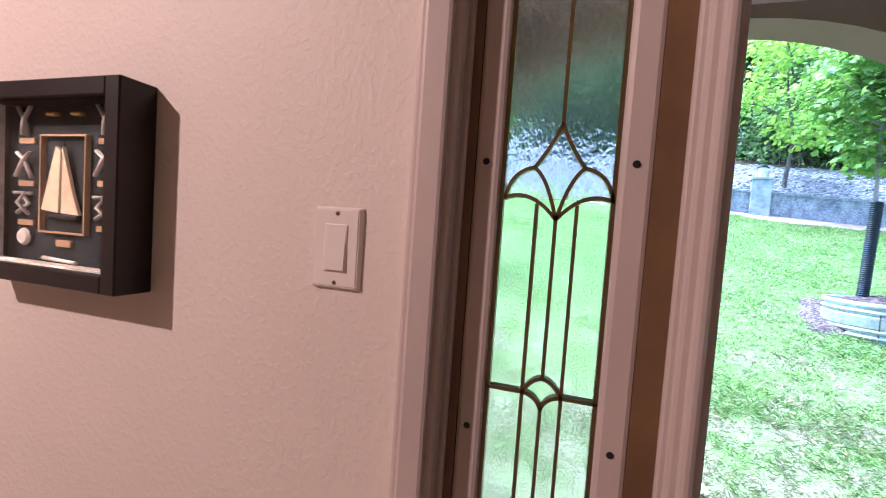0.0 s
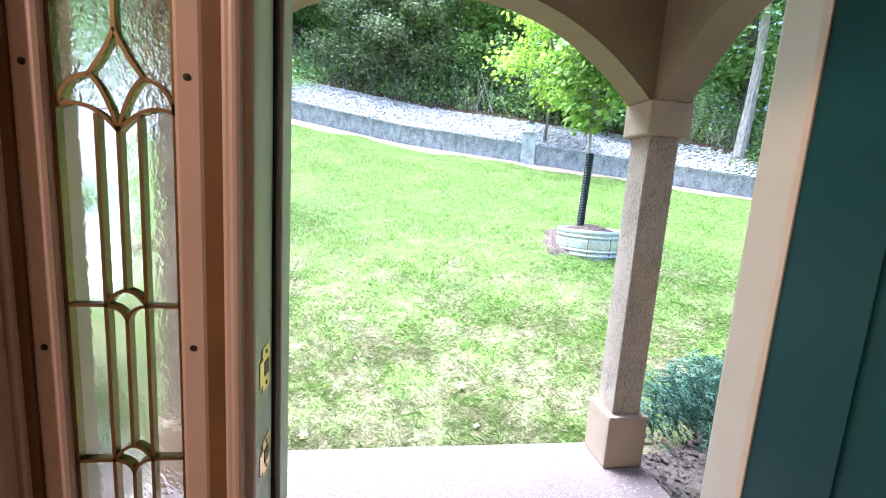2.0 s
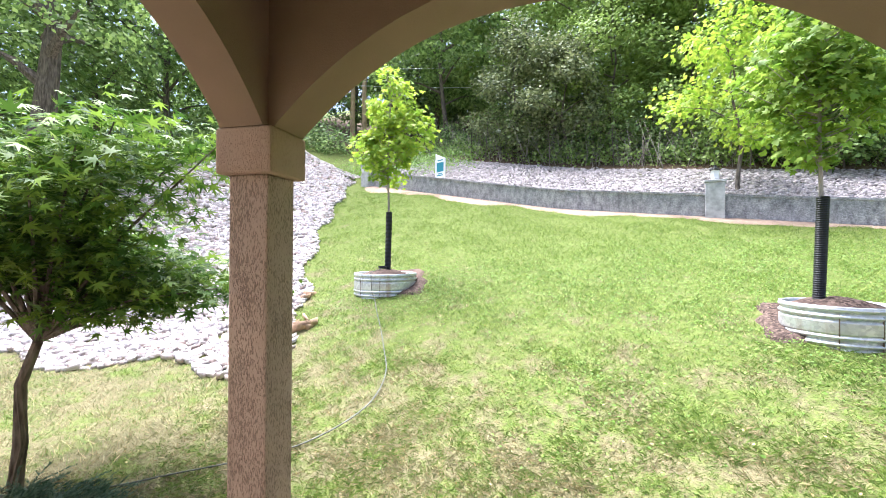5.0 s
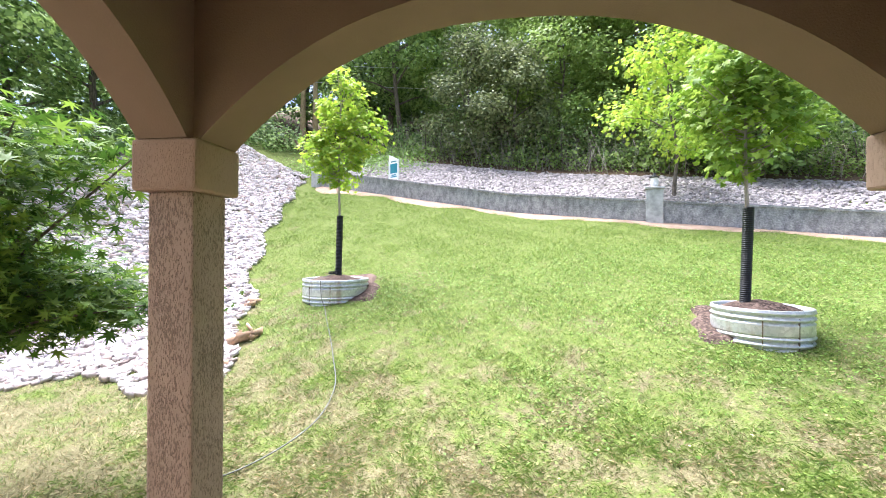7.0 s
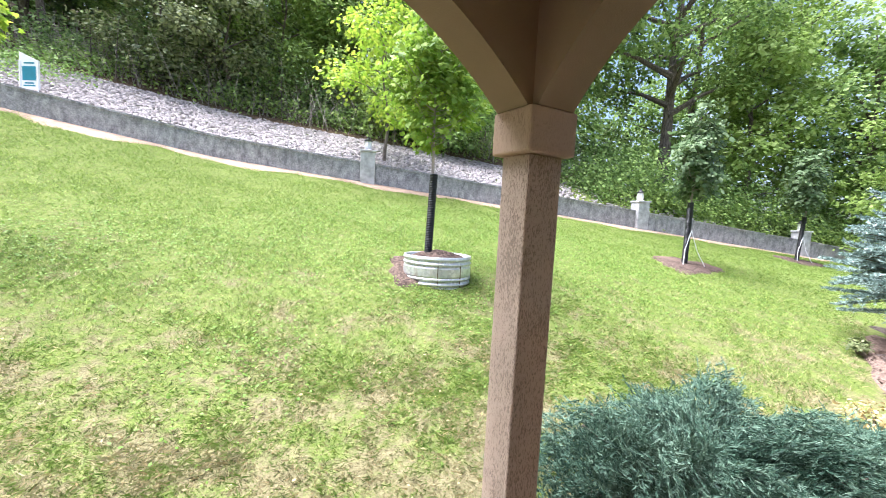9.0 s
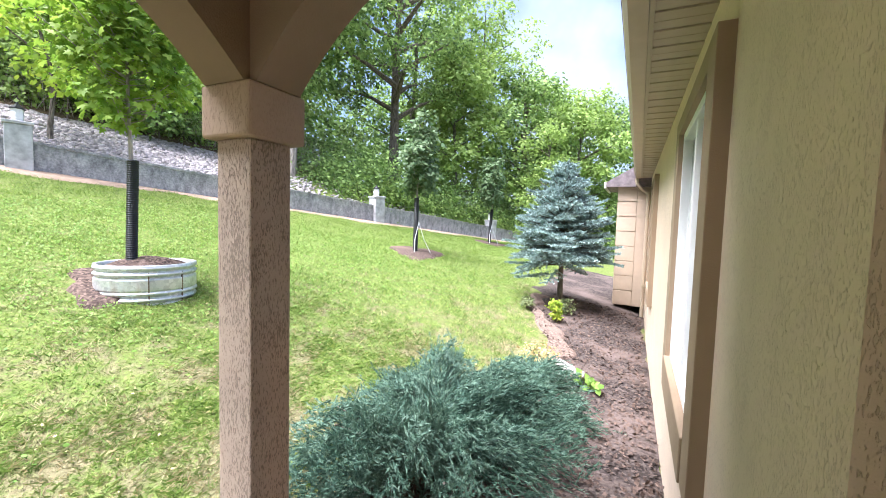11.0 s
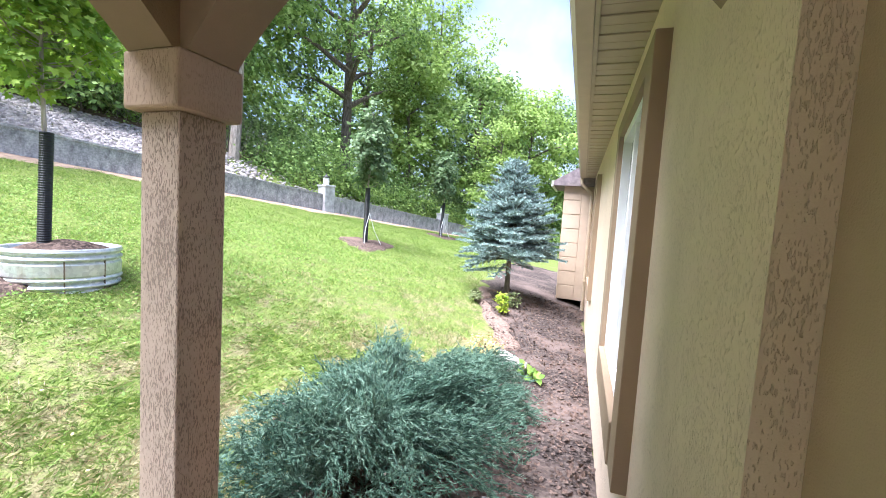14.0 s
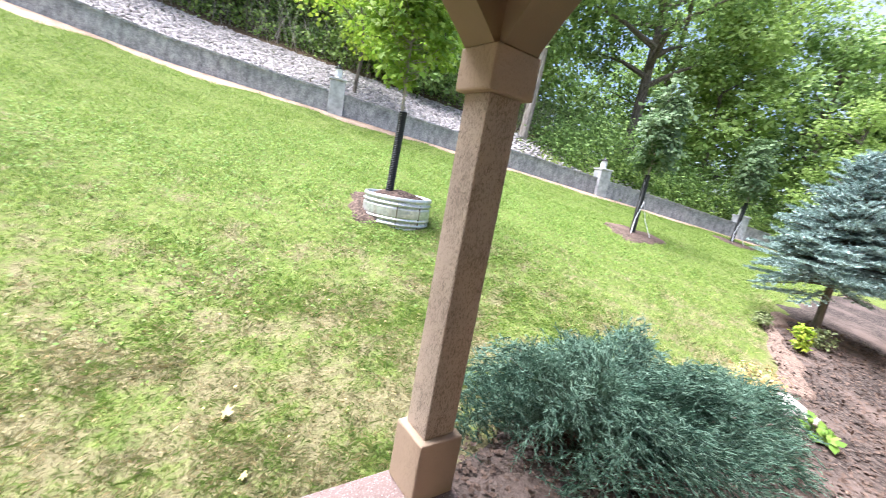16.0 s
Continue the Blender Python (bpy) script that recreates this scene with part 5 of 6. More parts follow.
def tufts(x, y):
    """Where the turf stands in tufts (towards 1) or lies thin (towards 0)."""
    return np.clip(0.4 * lattice(x, y, 2.1, 1) + 0.35 * lattice(x, y, 6.5, 2) + 0.35 * lattice(x, y, 17, 3) - 0.05, 0, 1)


def blades(name, x, y, height, width, label, bent=True):
    n = len(x)
    z = gz(x, y)
    a = RNG.uniform(0, 2 * math.pi, n)
    lean = RNG.normal(0, 0.95, (n, 2))
    h = height * RNG.uniform(0.5, 1.4, n) * (0.5 + 1.1 * tufts(x, y) ** 1.3)
    w = width * RNG.uniform(0.6, 1.3, n)
    b = np.stack([x, y, z - 0.005], 1)
    d = np.stack([np.cos(a), np.sin(a), np.zeros(n)], 1) * w[:, None]
    mid = b + np.stack([lean[:, 0] * h * 0.3, lean[:, 1] * h * 0.3, h * 0.65], 1)
    tip = b + np.stack([lean[:, 0] * h, lean[:, 1] * h, h * 0.95], 1)
    v = np.stack([b - d, b + d, mid + d * 0.5, tip], 1).reshape(-1, 3)
    if not bent:
        v = np.stack([b - d, b + d, tip], 1).reshape(-1, 3)
        return tagged(raw_mesh(name, v, np.arange(n * 3).reshape(-1, 3), BLADES), label, "grass", kind="stuff")
    i = np.arange(n)[:, None] * 4
    f = np.concatenate([i + np.array([0, 1, 2]), i + np.array([0, 2, 3])])
    return tagged(raw_mesh(name, v, f, BLADES), label, "grass", kind="stuff")


def on_lawn(x, y):
    s, u = su(x, y)
    ok = (s < 11.5 - 0.25 * np.sin(u * 1.7)) & ~in_gravel(x, y)
    ok &= ~((x > -1.44) & (x < 1.34) & (y < 1.47))
    ok &= ~((x > 1.3) & (y < bed_edge(x) + 0.02))
    ok &= ~((x < -1.4) & (y < left_bed_edge(x) + 0.02))
    ok &= (y > 1.4)
    for px, py, pr, _ in PLANTERS:
        ok &= (x - px) ** 2 + (y - py) ** 2 > (pr + 0.03) ** 2
    for px, py, rx, ry in ((2.70, 5.28, 0.52, 0.5), (-2.75, 6.93, 0.6, 0.58), (8.95, 4.95, 0.8, 0.52), (15.6, 5.3, 0.75, 0.55)):
        ok &= ((x - px) / rx) ** 2 + ((y - py) / ry) ** 2 > RNG.uniform(0.75, 1.15, len(x))
    return ok


def density(x, y):
    """Thinner and thicker turf, with thin places between the tufts."""
    return np.clip(0.15 + 1.35 * tufts(x, y), 0.2, 1)


def far_turf(x, y):
    """0 close to the porch, rising to 1 a few metres off, with a ragged border."""
    q = np.maximum(np.maximum((y - 2.4) / 2.2, (-2.2 - x) / 1.3), (x - 3.0) / 1.5)
    return np.clip(q + 0.9 * (lattice(x, y, 2.3, 5) - 0.5), 0.0, 1)


n = 200000
x, y = RNG.uniform(-3.6, 4.6, n), 1.42 + 3.4 * RNG.uniform(0, 1, n) ** 1.25
ok = on_lawn(x, y) & (RNG.uniform(size=n) < density(x, y) * (1 - 0.85 * far_turf(x, y)))
blades("lawn_grass", x[ok], y[ok], 0.028, 0.0028, "short green and straw lawn grass")
n = 720000
x, y = RNG.uniform(-8, 20, n), RNG.uniform(1.4, 14, n)
ok = on_lawn(x, y) & (RNG.uniform(size=n) < density(x, y) * far_turf(x, y))
blades("lawn_grass_upper", x[ok], y[ok], 0.046, 0.005, "short green and straw lawn grass", False)
n = 60000
x, y = RNG.uniform(-4, 12, n), RNG.uniform(1.8, 9, n)
pt = np.zeros(n)
for px, py, rr in ((2.85, 4.75, 1.0), (-2.9, 6.5, 0.9), (4.2, 6.2, 1.9), (1.0, 6.5, 1.5), (3.4, 8.0, 2.0), (0.3, 3.7, 0.6), (6.5, 5.5, 2.2), (-1.4, 7.0, 1.2)):
    pt += np.exp(-((x - px) ** 2 + (y - py) ** 2) / rr ** 2)
ok = on_lawn(x, y) & (RNG.uniform(size=n) < np.clip(pt, 0, 1))
c = np.stack([x[ok], y[ok], gz(x[ok], y[ok]) + RNG.uniform(0.015, 0.05, ok.sum())], 1)
tagged(leaves("clover_patches", c, np.tile([0, -0.2, 1.0], (len(c), 1)), RNG.uniform(0.016, 0.038, len(c)), L_CLOVER, None, "oval", 0), "broad-leaved weeds and clover in the lawn", "weeds", kind="stuff")
n = 420
x, y = RNG.uniform(-3.5, 5, n), RNG.uniform(1.5, 6, n)
ok = on_lawn(x, y)
c = np.stack([x[ok], y[ok], gz(x[ok], y[ok]) + 0.035], 1)
tagged(leaves("dry_clippings", c, np.tile([0, 0, 1.0], (len(c), 1)), RNG.uniform(0.012, 0.03, len(c)), L_DRY, None, "oval", 0), "dry straw bits and leaf scraps on the lawn", "leaf litter", kind="stuff")
for a, b, sz in ((0.378, 2.16, 0.09), (0.42, 1.72, 0.05), (-0.72, 1.66, 0.06)):
    o = leaves("fallen_leaf", np.array([[a, b, float(gz(a, b)) + 0.045]]), np.array([[0, -0.3, 1.0]]), [sz], L_DRY, None, "maple", 0)
    tagged(o, "single dry tan leaf lying on the grass", "leaf", "fallen leaves")
n = 9000
x, y = RNG.uniform(1.35, 9, n), RNG.uniform(-0.2, 1.6, n)
ok = (y > wall_y(x) + 0.02) & (y < bed_edge(x) - 0.05)
c = np.stack([x[ok], y[ok], gz(x[ok], y[ok]) + 0.04], 1)
tagged(leaves("mulch_chips", c, np.tile([0, 0, 1.0], (len(c), 1)), RNG.uniform(0.015, 0.06, len(c)), CHIPS, None, "diamond", 0), "loose bark mulch chips in the bed", "mulch", kind="stuff")
n = 3500
x, y = RNG.uniform(-4.5, -1.45, n), RNG.uniform(0.2, 2.1, n)
ok = y < left_bed_edge(x) - 0.05
c = np.stack([x[ok], y[ok], gz(x[ok], y[ok]) + 0.04], 1)
tagged(leaves("mulch_chips_west", c, np.tile([0, 0, 1.0], (len(c), 1)), RNG.uniform(0.015, 0.06, len(c)), CHIPS, None, "diamond", 0), "loose bark mulch chips in the bed", "mulch", kind="stuff")

# ---- junipers ----
def juniper(cx, cy, rx, ry, h, plumes, label):
    z0 = float(gz(cx, cy))
    t = thing("juniper", label, "shrub", (cx, cy, z0), "junipers")
    bm = bmesh.new()
    for k in range(16):
        a = RNG.uniform(0, 2 * math.pi)
        e = (rx * 0.7 * math.cos(a), ry * 0.7 * math.sin(a), h * RNG.uniform(0.3, 0.8))
        tube_bm([(0.1 * math.cos(a), 0.1 * math.sin(a), -0.03), (e[0] * 0.5, e[1] * 0.5, e[2] * 0.45), e], [0.022, 0.014, 0.005], 6, bm)
    tagged(part("stem_wood", bm, BARK, t), kind="stuff")
    # boughs radiate, rise and droop; sprays stand along their outer part
    arcs = plumes // 24
    a = np.repeat(RNG.uniform(0, 2 * math.pi, arcs), 24)
    reach = np.repeat(RNG.uniform(0.45, 1.12, arcs), 24) * (1 + 0.14 * np.sin(3 * a + 1))
    lift = np.repeat(RNG.uniform(0.4, 1.1, arcs), 24)
    f = np.tile(np.linspace(0.25, 1, 24), arcs)
    n = len(f)
    q = f * reach
    bx, by = rx * q * np.cos(a), ry * q * np.sin(a)
    dome = np.sqrt(np.clip(1 - (np.minimum(q, 1.05) / 1.08) ** 4.0, 0.02, 1))
    bz = h * lift * dome * (0.5 + 0.5 * f) * (0.86 + 0.2 * np.sin(5 * a + 2) * np.cos(3 * bx + 2 * by))
    out = np.stack([np.cos(a) * 0.8 + 0.25, np.sin(a) * 0.8 - 0.05, 0.66 - 0.42 * f], 1) + np.repeat(RNG.normal(0, 0.32, (arcs, 3)), 24, 0) + RNG.normal(0, 0.2, (n, 3))
    d = unit(out)
    L = RNG.uniform(0.13, 0.36, n) * np.repeat(RNG.uniform(0.7, 1.3, arcs), 24)
    start = np.stack([bx, by, bz], 1) + RNG.normal(0, 0.025, (n, 3)) - d * L[:, None] * 0.5
    m = 38
    k = np.linspace(0.05, 1, m)[None, :, None]
    side = unit(np.cross(d, RNG.normal(size=(n, 3))))[:, None]
    curve = start[:, None] + d[:, None] * (k * L[:, None, None]) + (side * 0.16 + np.array([0, 0, -0.22])) * L[:, None, None] * k ** 2
    nd = unit(d[:, None] * 1.0 + RNG.normal(0, 0.4, (n, m, 3)))
    ln = RNG.uniform(0.024, 0.05, (n, m, 1)) * (1.15 - 0.5 * k)
    wd = unit(np.cross(nd, RNG.normal(size=(n, m, 3)))) * 0.0038
    v = np.stack([curve - wd, curve + wd, curve + nd * ln], 2).reshape(-1, 3)
    f = np.arange(n * m * 3).reshape(-1, 3)
    raw_mesh("foliage", v, f, L_JUNIPER, t)
    return t


juniper(2.72, 1.25, 1.25, 0.95, 0.66, 5600, "spreading blue-green juniper bush beside the porch")
juniper(3.85, 0.9, 0.85, 0.5, 0.46, 2300, "low blue-green juniper spreading over the mulch bed")
juniper(-2.75, 1.35, 0.75, 0.55, 0.38, 1500, "low dark juniper bush in the mulch bed")


def spruce(x, y, h, r):
    z0 = float(gz(x, y))
    t = thing("blue_spruce", "blue spruce tree with a bare lower trunk", "tree", (x, y, z0))
    part("trunk", tube_bm([(0, 0, -0.05), (0.02, 0, h * 0.4), (0, 0, h * 0.97)], [0.06, 0.04, 0.006], 9), BARK, t)
    P, D, L = [], [], []
    wood = bmesh.new()
    lev = 30
    for i in range(lev):
        k = i / (lev - 1)
        z1 = 0.9 + (h - 1.0) * k
        rr = r * min(1, 0.85 + 1.0 * k) * (1 - k) ** 0.85 * (0.85 + 0.3 * RNG.uniform()) + 0.05
        nb = int(17 - 8 * k)
        for j in range(nb):
            a = 2 * math.pi * (j + RNG.uniform(0, 0.7)) / nb + i
            rise = -0.06 + 0.55 * k + RNG.normal(0, 0.16)
            z = min(z1 + RNG.normal(0, 0.1), h - 0.08)
            l = rr * RNG.uniform(0.75, 1.1)
            d = np.array([math.cos(a), math.sin(a), rise])
            e = np.array([0, 0, z]) + d * l
            tube_bm([(0, 0, z), tuple(np.array([0, 0, z]) + d * l * 0.5 + np.array([0, 0, -0.03 * l])), tuple(e)], [0.012, 0.008, 0.003], 4, wood)
            ns = max(3, int(l * 11))
            for q in range(ns):
                f = 0.25 + 0.75 * q / ns
                base = np.array([0, 0, z]) + d * l * f
                sd = np.array([-d[1], d[0], 0]) * (1 if q % 2 else -1)
                for dd, ll in ((sd * 0.75 + d * 0.6, 0.36 * l * (1.1 - f) + 0.09), (d + np.array([0, 0, 0.15]), 0.12)):
                    P.append(base)
                    D.append(dd / np.linalg.norm(dd))
                    L.append(ll)
    tagged(part("branch_wood", wood, BARK, t), kind="stuff")
    P, D, L = np.array(P), np.array(D), np.array(L)
    n, m = len(P), 30
    k = np.linspace(0.02, 1, m)[None, :, None]
    c = P[:, None] + D[:, None] * k * L[:, None, None]
    nd = unit(D[:, None] * 0.65 + RNG.normal(0, 0.6, (n, m, 3)) + np.array([0, 0, 0.25]))
    ln = RNG.uniform(0.03, 0.055, (n, m, 1))
    wd = unit(np.cross(nd, RNG.normal(size=(n, m, 3)))) * 0.0095
    v = np.stack([c - wd, c + wd, c + nd * ln], 2).reshape(-1, 3)
    raw_mesh("needles", v, np.arange(n * m * 3).reshape(-1, 3), L_SPRUCE, t)


spruce(8.15, 1.36, 2.72, 1.02)


def shrub(name, x, y, r, h, n, leaf, material, label, shape="oval"):
    z0 = float(gz(x, y))
    t = thing(name, label, "shrub", (x, y, z0 + 0.02), "small shrubs")
    bm = bmesh.new()
    for k in range(7):
        a = k * 0.9 + x
        tube_bm([(0, 0, -0.03), (r * 0.3 * math.cos(a), r * 0.3 * math.sin(a), h * 0.4), (r * 0.7 * math.cos(a), r * 0.7 * math.sin(a), h * 0.8)], [0.008, 0.006, 0.003], 5, bm)
    tagged(part("stem_wood", bm, BARK, t), kind="stuff")
    p, q, c = blob_points((0, 0, h * 0.55), (r, r, h * 0.5), max(6, n // 12), 12, r * 0.16)
    p[:, 2] = np.maximum(p[:, 2], 0.01)
    leaves("foliage", p, q, RNG.uniform(0.6, 1.3, len(p)) * leaf, material, t, shape, 0.1)


shrub("boxwood_shrub", 6.85, 1.2, 0.12, 0.38, 700, 0.04, L_BOX, "bright yellow-green boxwood shrub in the bed")
shrub("boxwood_shrub", 7.2, 1.75, 0.13, 0.22, 400, 0.04, L_CEDAR, "small dark shrub at the edge of the bed")
shrub("boxwood_shrub", 7.5, 1.12, 0.15, 0.3, 500, 0.04, L_CEDAR, "small dark shrub under the spruce")
shrub("faded_perennial", 5.05, 1.05, 0.22, 0.24, 500, 0.035, L_DRY, "faded yellow perennial at the edge of the bed")
shrub("hosta", 4.75, 0.5, 0.10, 0.2, 36, 0.10, L_CLOVER, "small green hosta among grey stones")

# ---- Japanese maple by the porch ----
def japanese_maple():
    x, y = -3.75, 1.95
    z0 = float(gz(x, y))
    t = thing("japanese_maple", "Japanese maple with dark green star-shaped leaves", "tree", (x, y, z0))
    part("trunk", tube_bm([(0, 0, -0.05), (0.06, 0.0, 0.35), (0.02, 0.02, 0.75), (0.12, 0.06, 1.05)], [0.05, 0.042, 0.036, 0.03], 9), BARK, t)
    P, Q = [], []
    fork = Vector((0.12, 0.06, 1.05))
    for k in range(34):
        a = 2.4 * k
        reach = 0.45 + 0.8 * ((k * 7) % 10) / 10
        tip = Vector((0.45 + reach * math.cos(a) * 1.0, 0.15 + reach * math.sin(a) * 0.8, 1.42 + 1.15 * ((k * 3) % 8) / 8 + 0.25 * (1 - reach)))
        m = (fork + tip) / 2 + Vector((0, 0, 0.10))
        part("branch", tube_bm([fork, m, tip], [0.018, 0.010, 0.004], 6), BARK, t)
        for f in (0.45, 0.65, 0.85, 1.0):
            c = np.array(fork.lerp(tip, f)) + np.array([0, 0, 0.12 * (1 - f)])
            n = 62
            p = c + RNG.normal(0, 1, (n, 3)) * np.array([0.2, 0.2, 0.075])
            P.append(p)
            Q.append(np.tile([0.15 * math.cos(a), 0.15 * math.sin(a), 1.0], (n, 1)))
    P, Q = np.concatenate(P), np.concatenate(Q)
    leaves("crown", P, Q, RNG.uniform(0.06, 0.12, len(P)), L_JMAPLE, t, "star", 0.3)


japanese_maple()

# ---- woods ----
def forest_tree(x, y, h, r, base, label, material, n=5200, leaf=0.2, trunk=0.16, lean=0.0, pale=False, lobes=9, lobe=(0.42, 0.6), limb=0.42):
    z0 = float(gz(x, y))
    t = thing("forest_tree", label, "tree", (x, y, z0), "woodland trees")
    wood = bmesh.new()
    pts = [(lean * h * (i / 6) + 0.12 * math.sin(i * 1.3 + x), 0.1 * math.sin(i + y), -0.2 + (h * 0.82) * i / 6) for i in range(7)]
    tube_bm(pts, [trunk * (1 - 0.13 * i) for i in range(7)], 9, wood)
    P, Q = [], []
    for k in range(lobes):
        a = 2.4 * k + x
        f = (k + 0.5) / lobes
        cz = base + (h - base) * f
        rad = r * (0.75 if k < lobes - 2 else 0.35) * (0.75 + 0.5 * RNG.uniform()) * math.sqrt(max(0.15, 1 - (2 * f - 0.85) ** 2 * 0.75))
        c = (lean * cz + rad * math.cos(a), rad * math.sin(a), cz)
        lr = r * RNG.uniform(*lobe)
        p, q, cc = blob_points(c, (lr, lr, lr * 0.62), max(6, n // lobes // 16), 16, 0.24)
        P.append(p)
        Q.append(q)
        zb = max(base * 0.7, cz - 0.3 * r)
        st = Vector((lean * zb, 0, min(zb, h * 0.75)))
        tube_bm([st, (st + Vector(c)) / 2 + Vector((0, 0, 0.15)), Vector(c)], [trunk * limb, trunk * limb * 0.62, trunk * 0.08], 6, wood)
    part("trunk", wood, BARK_PALE if pale else BARK, t)
    P, Q = np.concatenate(P), np.concatenate(Q)
    leaves("crown", P, Q, RNG.uniform(0.6, 1.3, len(P)) * leaf, material, t, "diamond", 0.25)


# the wood's edge: yellow-green sapling, cedars, oaks
forest_tree(4.75, 11.95, 4.6, 1.5, 1.3, "slender tree with yellow-green leaves behind the retaining wall", L_YELLOW, 3000, 0.15, 0.06, -0.05)
forest_tree(11.8, 12.1, 12, 2.6, 5.5, "tall tree with a pale straight trunk behind the wall", L_FOREST, 5200, 0.2, 0.2, 0.03, True)
for x, y, h, r, b, m in ((-1.5, 18.5, 5.5, 1.9, 0.6, L_CEDAR), (0.6, 17.6, 5.0, 1.7, 0.5, L_CEDAR), (2.6, 18.6, 7.6, 2.3, 0.9, L_BRIGHT), (5.4, 17.6, 6.8, 2.1, 0.6, L_BRIGHT), (6.6, 15.2, 3.6, 1.6, 0.3, L_BRIGHT), (8.2, 14.2, 3.4, 1.7, 0.3, L_FOREST)):
    forest_tree(x, y, h, r, b, "bushy dark cedar at the edge of the wood" if m is L_CEDAR else "low leafy tree at the edge of the wood", m, 7500, 0.155, 0.09, 0.0, False, 12)
rows = [
    (-11.5, 29, 14, 4.0, 2.0, L_FOREST), (-16, 26, 14, 4.2, 2.0, L_FOREST), (-7.5, 27, 14, 4.0, 2.0, L_FOREST), (-5.5, 21.5, 12, 3.3, 3.2, L_FOREST), (-2.0, 23, 12.5, 3.4, 2.8, L_BRIGHT), (1.8, 22.0, 12.5, 3.4, 2.6, L_BRIGHT),
    (4.6, 20.0, 10, 2.9, 2.0, L_BRIGHT), (7.8, 19.5, 11.5, 3.2, 2.6, L_FOREST), (11.5, 18.5, 12.5, 3.3, 2.5, L_BRIGHT), (14.0, 14.5, 15, 3.9, 2.2, L_FOREST),
    (16.5, 17.5, 16, 4.0, 2.5, L_BRIGHT), (22.5, 13.2, 17, 4.6, 2.4, L_FOREST), (21.5, 9.6, 9, 2.6, 1.2, L_BRIGHT),
    (26.5, 10.0, 14.5, 4.0, 1.4, L_BRIGHT), (25.5, 6.8, 10.0, 2.8, 0.8, L_FOREST), (29.0, 14.0, 16, 4.4, 2.0, L_BRIGHT), (30, 6.5, 11.0, 3.2, 1.0, L_BRIGHT), (27, 3.6, 9.0, 2.6, 0.8, L_BRIGHT), (32, 2.2, 9.5, 3.0, 0.8, L_FOREST),
    (-13.8, 27.5, 12, 3.4, 0.8, L_FOREST), (-9.5, 28.5, 12.5, 3.2, 0.8, L_FOREST), (-16.5, 20, 11, 3.4, 2.6, L_FOREST), (-17.5, 15.5, 12, 3.6, 3.0, L_FOREST), (-20.5, 9.5, 12, 3.6, 3.2, L_FOREST), (-22, 4.0, 11, 3.6, 2.4, L_FOREST), (-20, 14, 12, 3.6, 3.0, L_FOREST),
]
for i, (x, y, h, r, b, m) in enumerate(rows):
    forest_tree(x, y, h, r, b, "tall broadleaf tree in the wood with sunlit light green leaves" if m is L_BRIGHT else "tall dark green broadleaf tree in the wood"  , m, 12000, 0.215, 0.15 + 0.03 * (i % 3), 0.03 * (i % 3 - 1), False, 15)
forest_tree(18.0, 11.6, 15.5, 4.6, 5.2, "old spreading oak with dark bare limbs showing through the leaves", L_FOREST, 14000, 0.17, 0.3, 0.04, False, 24, (0.2, 0.33), 0.5)
forest_tree(-15.2, 9.0, 12, 3.6, 5.6, "old tree with a thick dark leaning trunk", L_FOREST, 6200, 0.18, 0.46, 0.05)
forest_tree(20.5, 4.2, 6.2, 1.3, 0.6, "narrow pointed cedar beyond the house", L_BRIGHT, 3800, 0.14, 0.1, 0.0, False, 11)

# brush under the trees, and the deeper wood behind
def brush(name, count, s_rng, u_rng, h_rng, leaf, material, label):
    s, u = RNG.uniform(*s_rng, count), RNG.uniform(*u_rng, count)
    x, y = xy(s, u)
    hh = RNG.uniform(*h_rng, count) * (0.65 + 0.35 * np.sin(u * 1.3 + 1.1 * np.sin(s)))
    per = 16
    c = np.repeat(np.stack([x, y, gz(x, y) + hh], 1), per, 0) + RNG.normal(0, 1, (count * per, 3)) * np.array([0.35, 0.35, 0.22])
    c[:, 2] = np.maximum(c[:, 2], gz(c[:, 0], c[:, 1]) + 0.05)
    ob = leaves(name, c, np.tile([0.1, -0.6, 0.8], (len(c), 1)), RNG.uniform(0.6, 1.3, len(c)) * leaf, material, None, "diamond", 0.2)
    return tagged(ob, label, "undergrowth", kind="stuff")


brush("undergrowth_front", 1700, (16.4, 19.5), (-12, 11), (0.1, 2.2), 0.13, L_FOREST, "tangled dark undergrowth at the foot of the wood")
brush("undergrowth_light", 360, (15.9, 17.2), (-11, 11), (0.05, 0.7), 0.11, L_BRIGHT, "low light green brush along the rock terrace")
brush("verge_weeds", 420, (12.3, 17), (-13.5, -8.2), (0.03, 0.4), 0.08, L_CLOVER, "rough yellow-green weeds behind the end of the wall")
brush("undergrowth_right", 1700, (12.6, 16), (8, 26), (0.1, 2.2), 0.13, L_FOREST, "leafy undergrowth along the retaining wall")
brush("undergrowth_right_light", 420, (12.3, 13.6), (8.5, 25), (0.05, 1.0), 0.11, L_BRIGHT, "light green brush along the retaining wall")
brush("undergrowth_far", 1300, (5, 14), (22, 34), (0.2, 3.0), 0.2, L_FOREST, "leafy undergrowth beyond the lawn")
brush("undergrowth_left", 1100, (8.5, 16), (-26, -15.5), (0.1, 2.4), 0.17, L_FOREST, "dark undergrowth beyond the rock bank")
brush("deep_wood", 4000, (25, 36), (-24, 30), (0.5, 13), 0.42, L_FOREST, "dense dark green wood on the hillside")
brush("deep_wood_left", 1300, (-2, 24), (-36, -27), (0.3, 11), 0.42, L_FOREST, "dense dark green wood beyond the bank")
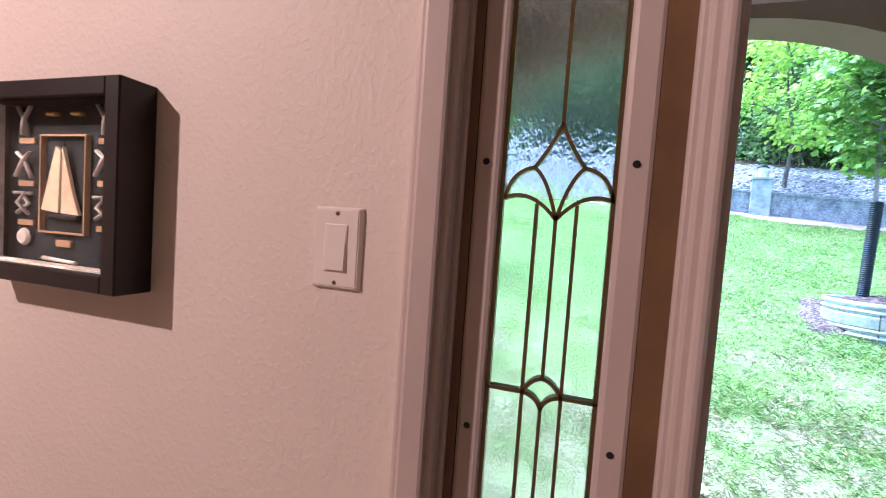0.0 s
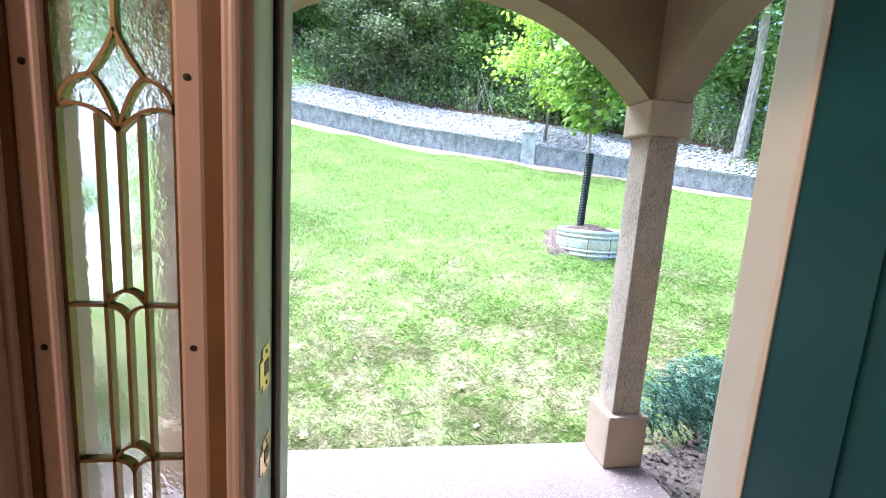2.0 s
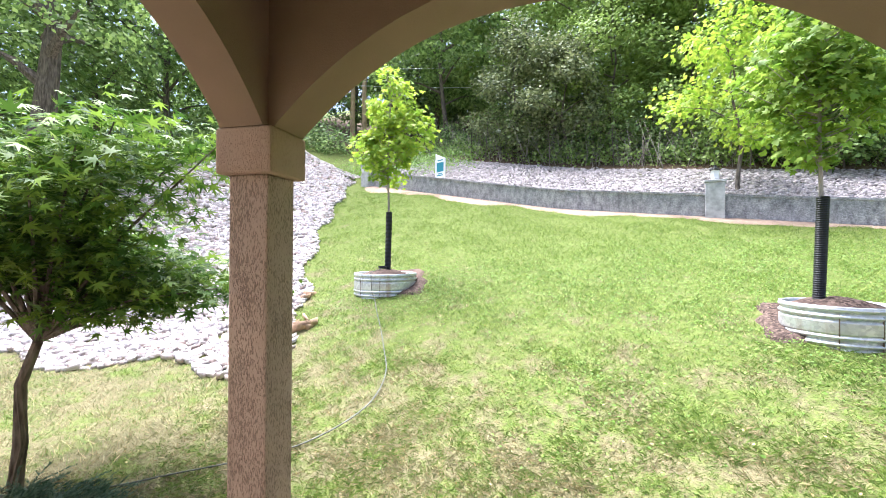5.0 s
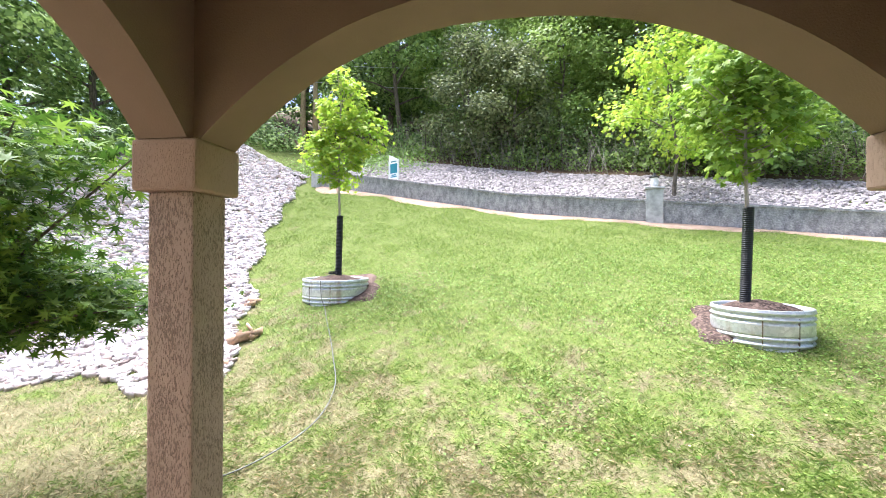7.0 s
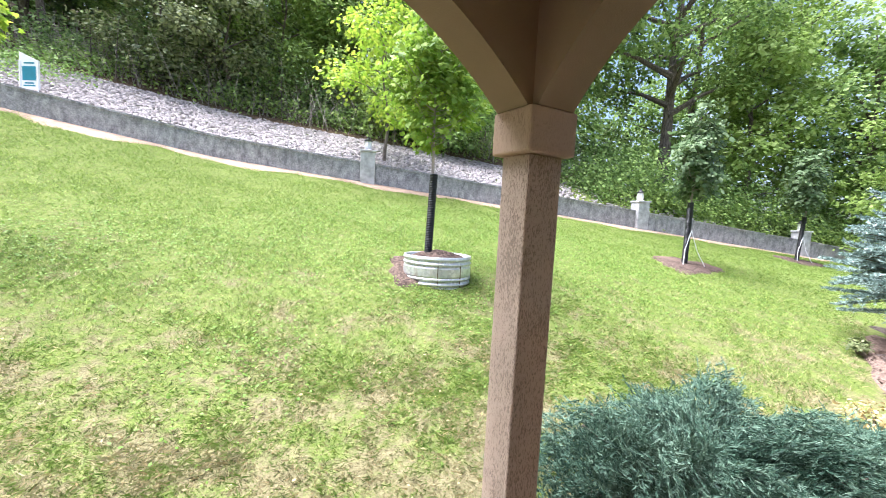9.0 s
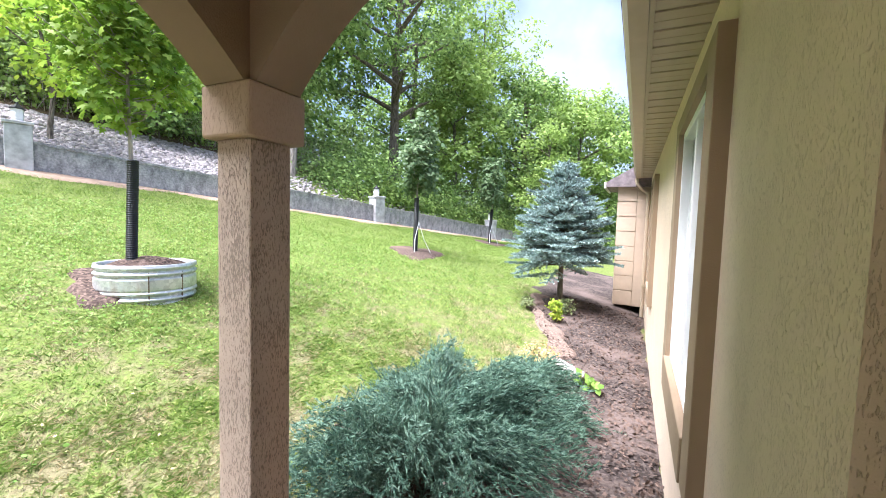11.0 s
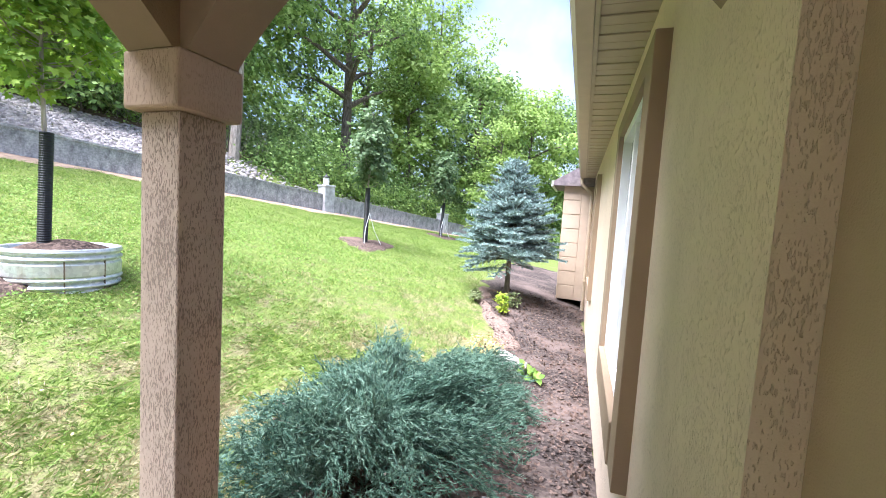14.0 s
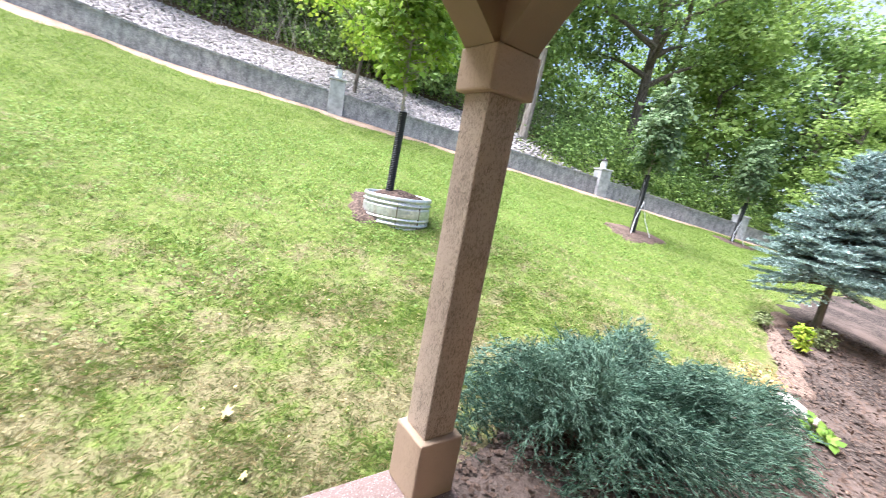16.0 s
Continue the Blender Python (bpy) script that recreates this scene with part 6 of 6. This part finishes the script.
brush("deep_wood_right", 1300, (-6, 24), (36, 46), (0.3, 7), 0.42, L_FOREST, "dense green wood beyond the house")
# bare twigs and dead stems at the foot of the wood
def dead_stems(count, s_rng, u_rng):
    s, u = RNG.uniform(*s_rng, count), RNG.uniform(*u_rng, count)
    x, y = xy(s, u)
    z = gz(x, y) - 0.05
    h = RNG.uniform(0.4, 2.2, count)
    lean = RNG.normal(0, 0.38, (count, 2))
    w = RNG.uniform(0.006, 0.016, count)
    tip = np.stack([x + lean[:, 0] * h, y + lean[:, 1] * h, z + h], 1)
    v = [np.stack([x + w * math.cos(a), y + w * math.sin(a), z], 1) for a in (0.3, 2.4, 4.5)] + [tip]
    i = np.arange(count)[:, None] * 4
    f = np.concatenate([i + np.array(q) for q in ((0, 1, 3), (1, 2, 3), (2, 0, 3))])
    ob = raw_mesh("dead_stems", np.stack(v, 1).reshape(-1, 3), f, BARK_PALE)
    tagged(ob, "thin bare grey-brown stems and twigs at the wood's edge", "twigs", kind="stuff")


dead_stems(1500, (15.8, 19), (-12, 10))
# leaf litter on the wood's floor
def wood_floor():
    ss, us = np.arange(15.6, 44, 0.8), np.arange(-30, 40, 0.8)
    S, U = np.meshgrid(ss, us, indexing='ij')
    X, Y = xy(S, U)
    Z = land_z(S, U) + 0.05
    idx = np.arange(S.size).reshape(S.shape)
    f = np.stack([idx[:-1, :-1].ravel(), idx[1:, :-1].ravel(), idx[1:, 1:].ravel(), idx[:-1, 1:].ravel()], 1)
    tagged(smooth(raw_mesh("ground_wood", np.stack([X, Y, Z], -1).reshape(-1, 3), f, LITTER)), "brown leaf litter under the trees", "leaf litter", kind="structure")


LITTER = mulch_mat("leaf_litter", [(0.05, 0.035, 0.02), (0.10, 0.07, 0.045), (0.17, 0.12, 0.08)], (0.13, 0.10, 0.06))
wood_floor()
# thin bare saplings standing at the wood's edge
for k in range(17):
    u = -9 + 1.24 * k + 0.3 * math.sin(k * 5)
    s = 16.3 + 0.9 * math.sin(k * 3.7)
    x, y = xy(s, u)
    z = float(gz(x, y))
    o = part("sapling", tube_bm([(0, 0, -0.1), (0.05 * math.sin(k), 0, 0.9), (0.14 * math.sin(k * 2), 0, 1.7 + 0.7 * math.sin(k * 1.9))], [0.022, 0.016, 0.008], 6), BARK)
    o.location = (x, y, z)
    tagged(o, "thin bare grey sapling at the wood's edge", "sapling", "saplings")

# ---- poles, wires, parked vehicle ----
for x, y, top in ((-12.25, 24.0, 12.4), (-11.45, 24.0, 12.9)):
    z = float(gz(x, y))
    t = thing("utility_pole", "tan wooden utility pole among the trees", "utility pole", (x, y, z), "utility poles")
    part("pole", tube_bm([(0, 0, -0.3), (0, 0, top - z)], [0.17, 0.13], 12), POLE, t)
    part("cap", lathe([(0.14, 0), (0.14, 0.03), (0.02, 0.05)], 12), BLACK, t).location = (0, 0, top - z)
for k, (a, b) in enumerate((((-12.25, 24, 12.2), (16.5, 17, 9.0)), ((-12.25, 24, 13.3), (16.5, 17, 10.2)), ((-30, 14, 7.5), (-12.3, 24, 10.5)))):
    a, b = Vector(a), Vector(b)
    pts = [a.lerp(b, i / 24) - Vector((0, 0, 4 * 0.9 * (i / 24) * (1 - i / 24))) for i in range(25)]
    tagged(part("power_line", tube_bm(pts, 0.018, 6), GALV), "thin sagging overhead power line", "cable", "power lines")


def pickup(x, y):
    z = float(gz(x, y))
    t = thing("pickup_truck", "white pickup truck parked beyond the rock bank", "truck", (x, y, z))
    t.rotation_euler = (0, 0, radians(60))
    part("body", box_bm((-2.4, -0.9, 0.45), (2.4, 0.9, 1.05), 0.08), SIGNW, t)
    bm = box_bm((-0.9, -0.82, 1.05), (1.0, 0.82, 1.7), 0.05)
    for v in bm.verts:
        if v.co.z > 1.4:
            v.co.x *= 0.78
            v.co.y *= 0.9
    cab = part("cab", bm, SIGNW, t)
    for sx in (-1, 1):
        part("window", box_bm((-0.65, sx * 0.80 - 0.01, 1.15), (0.7, sx * 0.80 + 0.01, 1.55), 0.005), BLACK, cab)
    for wx in (-1.5, 1.5):
        for sy in (-0.82, 0.82):
            bm = lathe([(0.36, -0.11), (0.38, -0.06), (0.38, 0.06), (0.36, 0.11)], 22)
            bmesh.ops.rotate(bm, verts=bm.verts, cent=(0, 0, 0), matrix=Matrix.Rotation(radians(90), 3, 'X'))
            w = part("wheel", bm, BLACK, t)
            w.location = (wx, sy, 0.38)
            bm = lathe([(0.22, -0.115), (0.2, 0.115)], 18)
            bmesh.ops.rotate(bm, verts=bm.verts, cent=(0, 0, 0), matrix=Matrix.Rotation(radians(90), 3, 'X'))
            part("rim", bm, GALV, w)


pickup(-19.5, 11.0)
